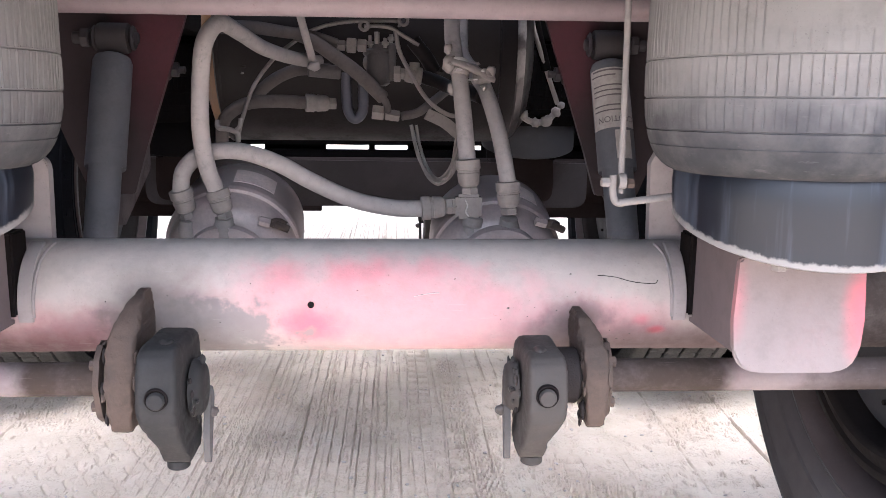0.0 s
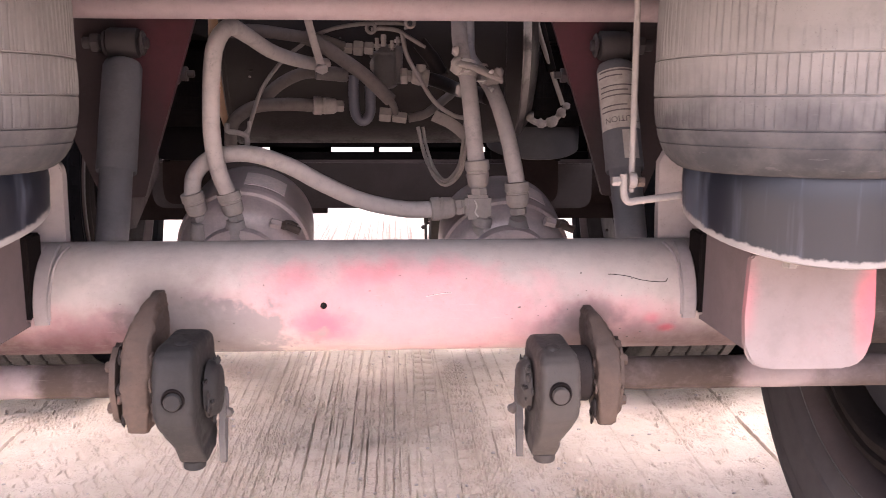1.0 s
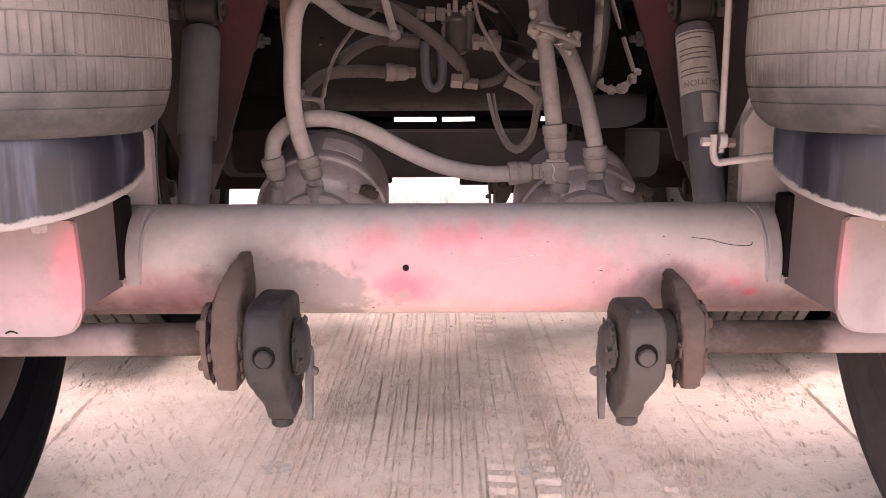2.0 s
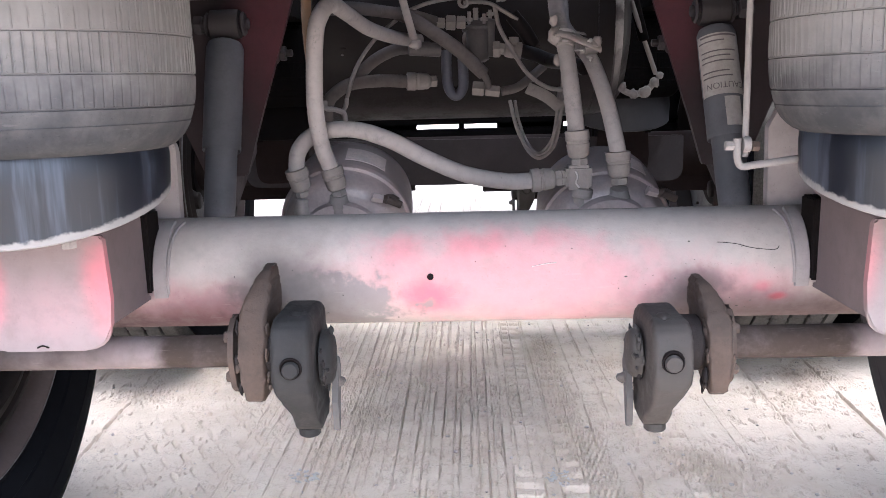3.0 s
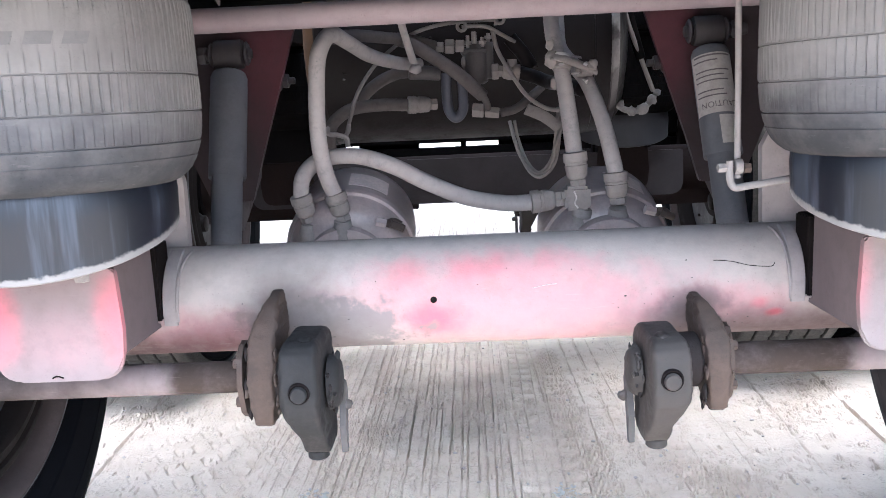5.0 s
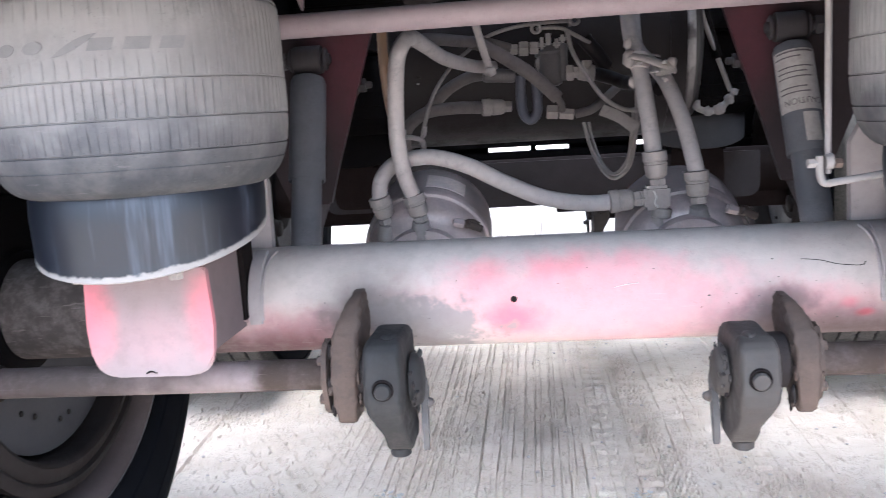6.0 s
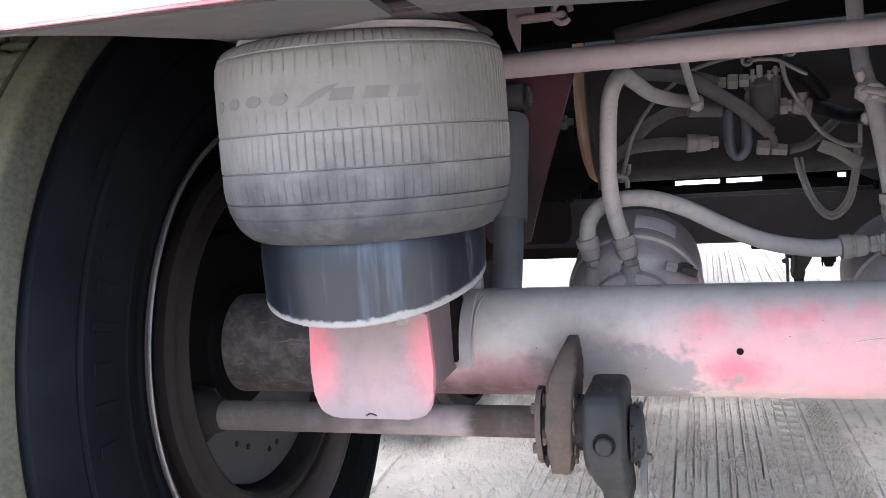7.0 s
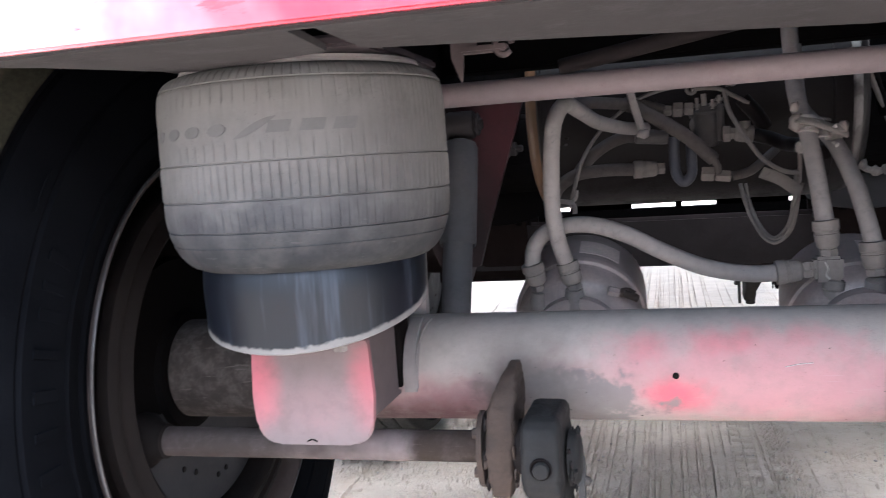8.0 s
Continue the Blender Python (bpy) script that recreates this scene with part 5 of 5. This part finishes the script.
hose("air_hose", GREY + " rising from brake chamber", [(0.134, 1.100, 0.650), (0.133, 1.103, 0.668), (0.130, 1.130, 0.720), (0.127, 1.170, 0.772), (0.120, 1.200, 0.816), (0.120, 1.240, 0.854), (0.121, 1.280, 0.93)], 0.0112, m_hose,
     [((0.1335, 1.100, 0.668), (0.137, 1.100, 0.622), 0.0155)])
hose("air_hose", GREY + " rising from brake chamber", [(0.186, 1.090, 0.632), (0.183, 1.095, 0.654), (0.176, 1.130, 0.704), (0.165, 1.180, 0.753), (0.155, 1.220, 0.777), (0.142, 1.320, 0.811), (0.146, 1.400, 0.851), (0.15, 1.45, 0.93)], 0.0108, m_hose,
     [((0.185, 1.091, 0.640), (0.188, 1.090, 0.597), 0.0155)])
hose("air_hose", GREY, [(-0.190, 1.180, 0.836), (-0.168, 1.300, 0.846), (-0.135, 1.400, 0.848), (-0.096, 1.440, 0.845), (-0.057, 1.460, 0.834)], 0.0095, m_hose_shaded)
hose("air_hose", GREY + " on the relay valve", [(-0.120, 1.435, 0.848), (-0.095, 1.428, 0.838), (-0.062, 1.420, 0.816), (-0.020, 1.420, 0.786), (0.021, 1.440, 0.747)], 0.0112, m_hose_shaded)
hose("air_hose", "thin bent pipe below the relay valve", [(0.020, 1.440, 0.748), (0.027, 1.450, 0.735), (0.029, 1.460, 0.715)], 0.006, m_hose_shaded)
hose("air_hose", GREY + " along the tank", [(-0.243, 1.43, 0.672), (-0.239, 1.420, 0.702), (-0.227, 1.420, 0.720), (-0.198, 1.420, 0.736), (-0.151, 1.430, 0.740), (-0.108, 1.445, 0.738)], 0.0105, m_hose_shaded,
     [((-0.108, 1.445, 0.738), (-0.058, 1.455, 0.737), 0.0145)])
hose("air_hose", "dark air hose looping over the tank", [(-0.205, 1.505, 0.735), (-0.198, 1.500, 0.747), (-0.167, 1.500, 0.775), (-0.126, 1.500, 0.793), (-0.070, 1.470, 0.793)], 0.0105, m_hose_shaded)
hose("air_hose", "short curved hose beside the valve", [(0.051, 1.460, 0.717), (0.075, 1.463, 0.722), (0.092, 1.470, 0.732), (0.126, 1.500, 0.758)], 0.0075, m_hose_shaded)
hose("air_hose", "short dark hose stub on the valve", [(0.070, 1.46, 0.842), (0.077, 1.460, 0.833), (0.092, 1.470, 0.816), (0.106, 1.480, 0.794)], 0.0125, m_tank)
hose("air_hose", "dark air hose from the valve", [(0.086, 1.460, 0.783), (0.110, 1.450, 0.775), (0.132, 1.420, 0.764), (0.146, 1.350, 0.760), (0.17, 1.30, 0.75)], 0.0115, m_tank, [((0.086, 1.460, 0.783), (0.048, 1.460, 0.788), 0.0140)])
THIN = "thin dusty grey cable"
hose("cable", THIN + " across the valve", [(-0.212, 1.400, 0.682), (-0.203, 1.400, 0.715), (-0.187, 1.420, 0.765), (-0.157, 1.440, 0.809), (-0.129, 1.440, 0.832), (-0.091, 1.440, 0.856), (-0.035, 1.450, 0.870), (0.042, 1.460, 0.873), (0.048, 1.460, 0.864)], 0.0033, m_cable, (), "cable", "thin cables")
hose("cable", THIN + " with an eyelet", [(-0.010, 1.440, 0.862), (0.010, 1.440, 0.863), (0.033, 1.440, 0.860), (0.049, 1.440, 0.851), (0.079, 1.450, 0.834)], 0.0033, m_cable, (), "cable", "thin cables")
hose("cable", THIN + " hanging past the valve", [(0.041, 1.440, 0.855), (0.048, 1.430, 0.821), (0.068, 1.420, 0.783), (0.093, 1.420, 0.745), (0.123, 1.420, 0.723), (0.150, 1.420, 0.717)], 0.0036, m_cable, (), "cable", "thin cables")
LOOP = "dusty cable hanging in a loop"
hose("cable", LOOP, [(0.070, 1.56, 0.70), (0.077, 1.550, 0.667), (0.086, 1.530, 0.639), (0.100, 1.500, 0.611), (0.118, 1.480, 0.602), (0.140, 1.470, 0.623), (0.148, 1.450, 0.665), (0.152, 1.440, 0.717), (0.150, 1.420, 0.763)], 0.0034, m_cable, (), "cable", "looped cables")
hose("cable", LOOP, [(0.079, 1.56, 0.70), (0.085, 1.560, 0.666), (0.098, 1.530, 0.627), (0.116, 1.490, 0.609), (0.137, 1.470, 0.634), (0.143, 1.450, 0.675), (0.147, 1.440, 0.722)], 0.0028, m_cable, (), "cable", "looped cables")
hose("cable", LOOP, [(0.072, 1.55, 0.69), (0.082, 1.535, 0.645), (0.098, 1.505, 0.618), (0.115, 1.485, 0.607), (0.133, 1.468, 0.619), (0.142, 1.452, 0.650), (0.156, 1.440, 0.70)], 0.0026, m_cable, (), "cable", "looped cables")


def build_elbow():
    ob = thing("elbow_fitting", (0.138, 1.1, 0.607), "dusty brass elbow fitting on the brake chamber", "pipe fitting")
    part("body", box(B(), (-0.020, -0.014, -0.016), (0.014, 0.014, 0.016), 0.004), m_fitting, ob)
    part("collar", rod(B(), (0.002, 0, -0.028), (0.004, 0, -0.014), 0.0135, 24), m_fitting, ob)
    part("nut", hexnut(B(), (-0.030, 0, 0), (-0.018, 0, 0), 0.011), m_fitting, ob)
    part("paint_drip", sweep(B(), [(-0.008, -0.0150, 0.010), (-0.005, -0.0152, 0.002), (-0.007, -0.015, -0.006), (-0.003, -0.0152, -0.012)], 0.0012, 6, 4), m_white, ob)


build_elbow()


def build_valve():
    ob = thing("relay_valve", (0.012, 1.48, 0.80), "dusty cast relay valve with fittings in front of the tank", "relay valve")
    body = part("body", loft(B(), [(-0.032, 0, 0.014, -0.015, 0.05), (-0.028, 0, 0.020, -0.018, 0.05), (0.018, 0, 0.021, -0.018, 0.05), (0.024, 0, 0.017, -0.014, 0.05), (0.036, 0, 0.014, -0.012, 0.04), (0.040, 0, 0.010, -0.008, 0.03)], 24, 3.5), m_valve_shaded, ob)
    part("bonnet", rod(B(), (0.020, 0.0, -0.024), (0.021, 0.0, 0.038), 0.0095), m_valve_shaded, body)
    part("cap_screw", hexnut(B(), (-0.002, -0.010, 0.036), (-0.002, -0.010, 0.056), 0.0045), m_fitting, body)
    part("inlet", rod(B(), (-0.020, 0.005, 0.006), (-0.012, 0.0, 0.006), 0.013), m_fitting, body)
    for x0, x1, r in ((-0.052, -0.036, 0.0135), (-0.034, -0.019, 0.0115), (-0.070, -0.054, 0.0095)):
        part("inlet_nut", hexnut(B(), (x0, -0.020, 0.033), (x1, -0.020, 0.032), r), m_fitting, ob)
    part("outlet_nut", hexnut(B(), (0.026, -0.020, -0.013), (0.038, -0.020, -0.013), 0.0150), m_fitting, ob)
    # blue-grey loop handle below
    part("bracket", sweep(B(), [(-0.052, -0.02, -0.012), (-0.053, -0.02, -0.045), (-0.050, -0.02, -0.075), (-0.038, -0.02, -0.088), (-0.026, -0.02, -0.075), (-0.025, -0.02, -0.045), (-0.026, -0.02, -0.012)], 0.0085, 12), m_blue, ob, "blue-grey painted loop bracket")
    part("bracket_plate", box(B(), (-0.050, -0.012, -0.072), (-0.028, -0.004, -0.010), 0.002), m_tank, ob)
    part("drain_nut", hexnut(B(), (-0.010, -0.020, -0.076), (0.010, -0.020, -0.078), 0.0135), m_fitting, ob)
    part("drain_tail", hexnut(B(), (0.012, -0.020, -0.080), (0.036, -0.020, -0.083), 0.0105), m_fitting, ob)
    part("strap", sweep(B(), [(0.080, -0.06, -0.078), (0.11, -0.055, -0.092), (0.135, -0.055, -0.112)], 0.010, 10, 6, 0.2), m_cable, ob)
    for x, z0, z1 in ((-0.013, 0.030, 0.050), (0.012, 0.030, 0.046), (0.022, 0.038, 0.052)):
        screw = part("cover_screw", rod(B(), (x, -0.014, z0), (x, -0.014, z1), 0.0032, 12), m_fitting, body)
        part("nut", hexnut(B(), (x, -0.014, z0 + 0.004), (x, -0.014, z0 + 0.010), 0.0062), m_fitting, screw)
    part("cover", lathe(B(), [(0.024, -0.004), (0.026, -0.001), (0.026, 0.004), (0.023, 0.007), (0.010, 0.008)], Matrix.Translation((0.0, 0.010, 0.022)), 28), m_valve_shaded, body)
    part("elbow", sweep(B(), [(0.040, -0.020, -0.013), (0.052, -0.021, -0.014), (0.060, -0.022, -0.006), (0.061, -0.022, 0.006)], 0.0085, 12, 6), m_fitting, ob)
    for x, z in ((-0.022, 0.063), (0.042, 0.072)):
        part("eyelet", sweep(B(), [(x + 0.0072 * math.cos(a), -0.042, z + 0.0072 * math.sin(a)) for a in np.linspace(0, 2 * math.pi, 10)], 0.0028, 8, 4), m_cable, ob)
    part("mounting_tab", slab(B(), rounded([(-0.030, 0.034), (0.030, 0.034), (0.036, 0.062), (0.020, 0.090), (-0.024, 0.090)], 0.006), 0.005, Matrix.Translation((0, 0.028, 0)) @ Matrix.Rotation(radians(90), 4, "X"), 0.0012), m_tank, ob)
    part("tee", rod(B(), (-0.115, -0.030, -0.008), (-0.062, -0.022, -0.012), 0.0115), m_valve_shaded, ob)


build_valve()


def build_ties():
    """Pale twisted cord that ties the two rising hoses together."""
    ob = thing("hose_tie", (0.135, 1.19, 0.785), "soiled white plastic tie binding two air hoses", "hose tie", "hose ties")
    rng = random.Random(8)
    part("clamp", sweep(B(), [(-0.026, -0.020, 0.012), (-0.006, -0.030, 0.006), (0.016, -0.029, -0.003), (0.038, -0.018, -0.012)], 0.0085, 12, 5, 0.45), m_fitting, ob)
    for x, z, w in ((-0.008, -0.004, 0.0128), (-0.009, 0.006, 0.0132), (0.026, -0.010, 0.0126)):
        part("band", lathe(B(), [(w - 0.001, -0.006), (w + 0.0012, -0.004), (w + 0.0008, 0.004), (w - 0.001, 0.006)], Matrix.Translation((x, -0.016, z)) @ Matrix.Rotation(radians(rng.uniform(-24, 8)), 4, "X") @ Matrix.Rotation(radians(rng.uniform(-14, 14)), 4, "Y"), 24), m_white if z > 0 else m_fitting, ob)
    for n in range(9):
        x, z = rng.uniform(-0.026, 0.022), rng.uniform(-0.032, 0.012)
        dx, dz = rng.uniform(-0.014, 0.014), rng.uniform(-0.014, 0.008)
        part("tail", sweep(B(), [(x, -0.024, z), (x + dx * 0.4, -0.033, z + dz * 0.7), (x + dx, -0.027, z + dz)], rng.uniform(0.002, 0.0048), 8, 5, 0.4), rng.choice((m_fitting, m_white, m_hose)), ob)
    for x, z, a in ((-0.022, 0.006, 0.010), (-0.018, -0.026, 0.007), (0.034, -0.004, 0.007), (-0.024, 0.026, 0.006)):
        part("knot", lump(B(), (x, -0.022, z), (a, a * 0.8, a * 1.2), 40 * a + x), m_fitting, ob)
    ob = thing("hose_tie", (-0.1, 1.39, 0.83), "flat dusty strap tied round the upper hoses", "hose tie", "hose ties")
    part("strap", sweep(B(), [(-0.010, -0.018, 0.07), (-0.008, -0.010, 0.045), (0.0, 0.0, 0.010), (0.010, 0.010, -0.028)], 0.0062, 10, 6, 0.3), m_hose, ob)
    part("knot", lump(B(), (0.012, 0.008, -0.034), (0.010, 0.008, 0.008), 2), m_hose, ob)
    ob = thing("hose_tie", (-0.212, 1.30, 0.698), "frayed pale cord tied round a hose", "hose tie", "hose ties")
    part("cord", sweep(B(), [(-0.012, 0, 0.012), (-0.010, -0.005, 0.002), (0.004, -0.008, 0.0), (0.016, 0.0, -0.006), (0.018, 0.0, -0.020)], 0.004, 8, 6), m_hose, ob)
    part("tail", sweep(B(), [(0.012, 0, -0.004), (0.020, 0, 0.004), (0.022, 0, 0.016)], 0.003, 8, 5), m_hose, ob)


build_ties()


def build_linkage():
    ob = thing("levelling_linkage", (0.254, 0.80, 0.66), "thin dusty steel levelling rod with a bent arm", "linkage")
    part("upright_rod", rod(B(), (0.003, 0.003, -0.006), (0.003, 0.003, 0.205), 0.0031, 14), m_cable, ob)
    part("arm", sweep(B(), [(-0.006, -0.002, 0.012), (-0.0055, -0.002, -0.006), (-0.001, -0.002, -0.0145), (0.012, -0.002, -0.0135), (0.060, 0.010, -0.009)], 0.0036, 12, 6), m_cable, ob)
    eye = part("eye", lathe(B(), [(0.0035, -0.0035), (0.0072, -0.0035), (0.0078, 0), (0.0072, 0.0035), (0.0035, 0.0035)], Matrix.Translation((0.003, 0.0, 0.006)) @ X_AXIS, 20), m_cable, ob)
    part("nut", hexnut(B(), (0.008, 0.0, 0.004), (0.015, 0.0, 0.004), 0.0052), m_rust, eye)
    part("nut", hexnut(B(), (-0.017, 0.0, 0.005), (-0.008, 0.0, 0.005), 0.0048), m_cable, eye)


build_linkage()


def build_cable_end():
    ob = thing("brake_cable", (0.33, 1.70, 0.72), "dark brake rod ending in a chipped clevis", "brake rod")
    part("rod", sweep(B(), [(-0.032, -0.04, 0.22), (-0.028, -0.04, 0.168), (-0.004, -0.02, 0.107), (0.031, 0, 0.021)], 0.0045, 10), m_cable, ob)
    part("sleeve", rod(B(), (-0.030, -0.03, 0.20), (0.005, -0.01, 0.085), 0.010), m_dark, ob)
    clevis = part("clevis", sweep(B(), [(-0.038, 0, -0.004), (-0.020, 0, -0.014), (0.008, 0, -0.014), (0.026, 0, 0.002)], 0.0062, 10, 6, 0.6), m_chip, ob, "chipped pale clevis")
    for n, (x, z, a) in enumerate(((-0.034, -0.002, 0.009), (-0.012, -0.016, 0.010), (0.010, -0.012, 0.012), (0.028, 0.006, 0.010), (0.038, 0.018, 0.007))):
        part("lug", lump(B(), (x, -0.002, z), (a, a * 0.7, a), n * 1.3), m_chip, clevis)


m_chip = dusty("chipped_clevis_paint", (0.16, 0.15, 0.15), (0.10, 0.09, 0.09), 0.5, 0.7, scale=60.0, relief=0.6)
build_cable_end()
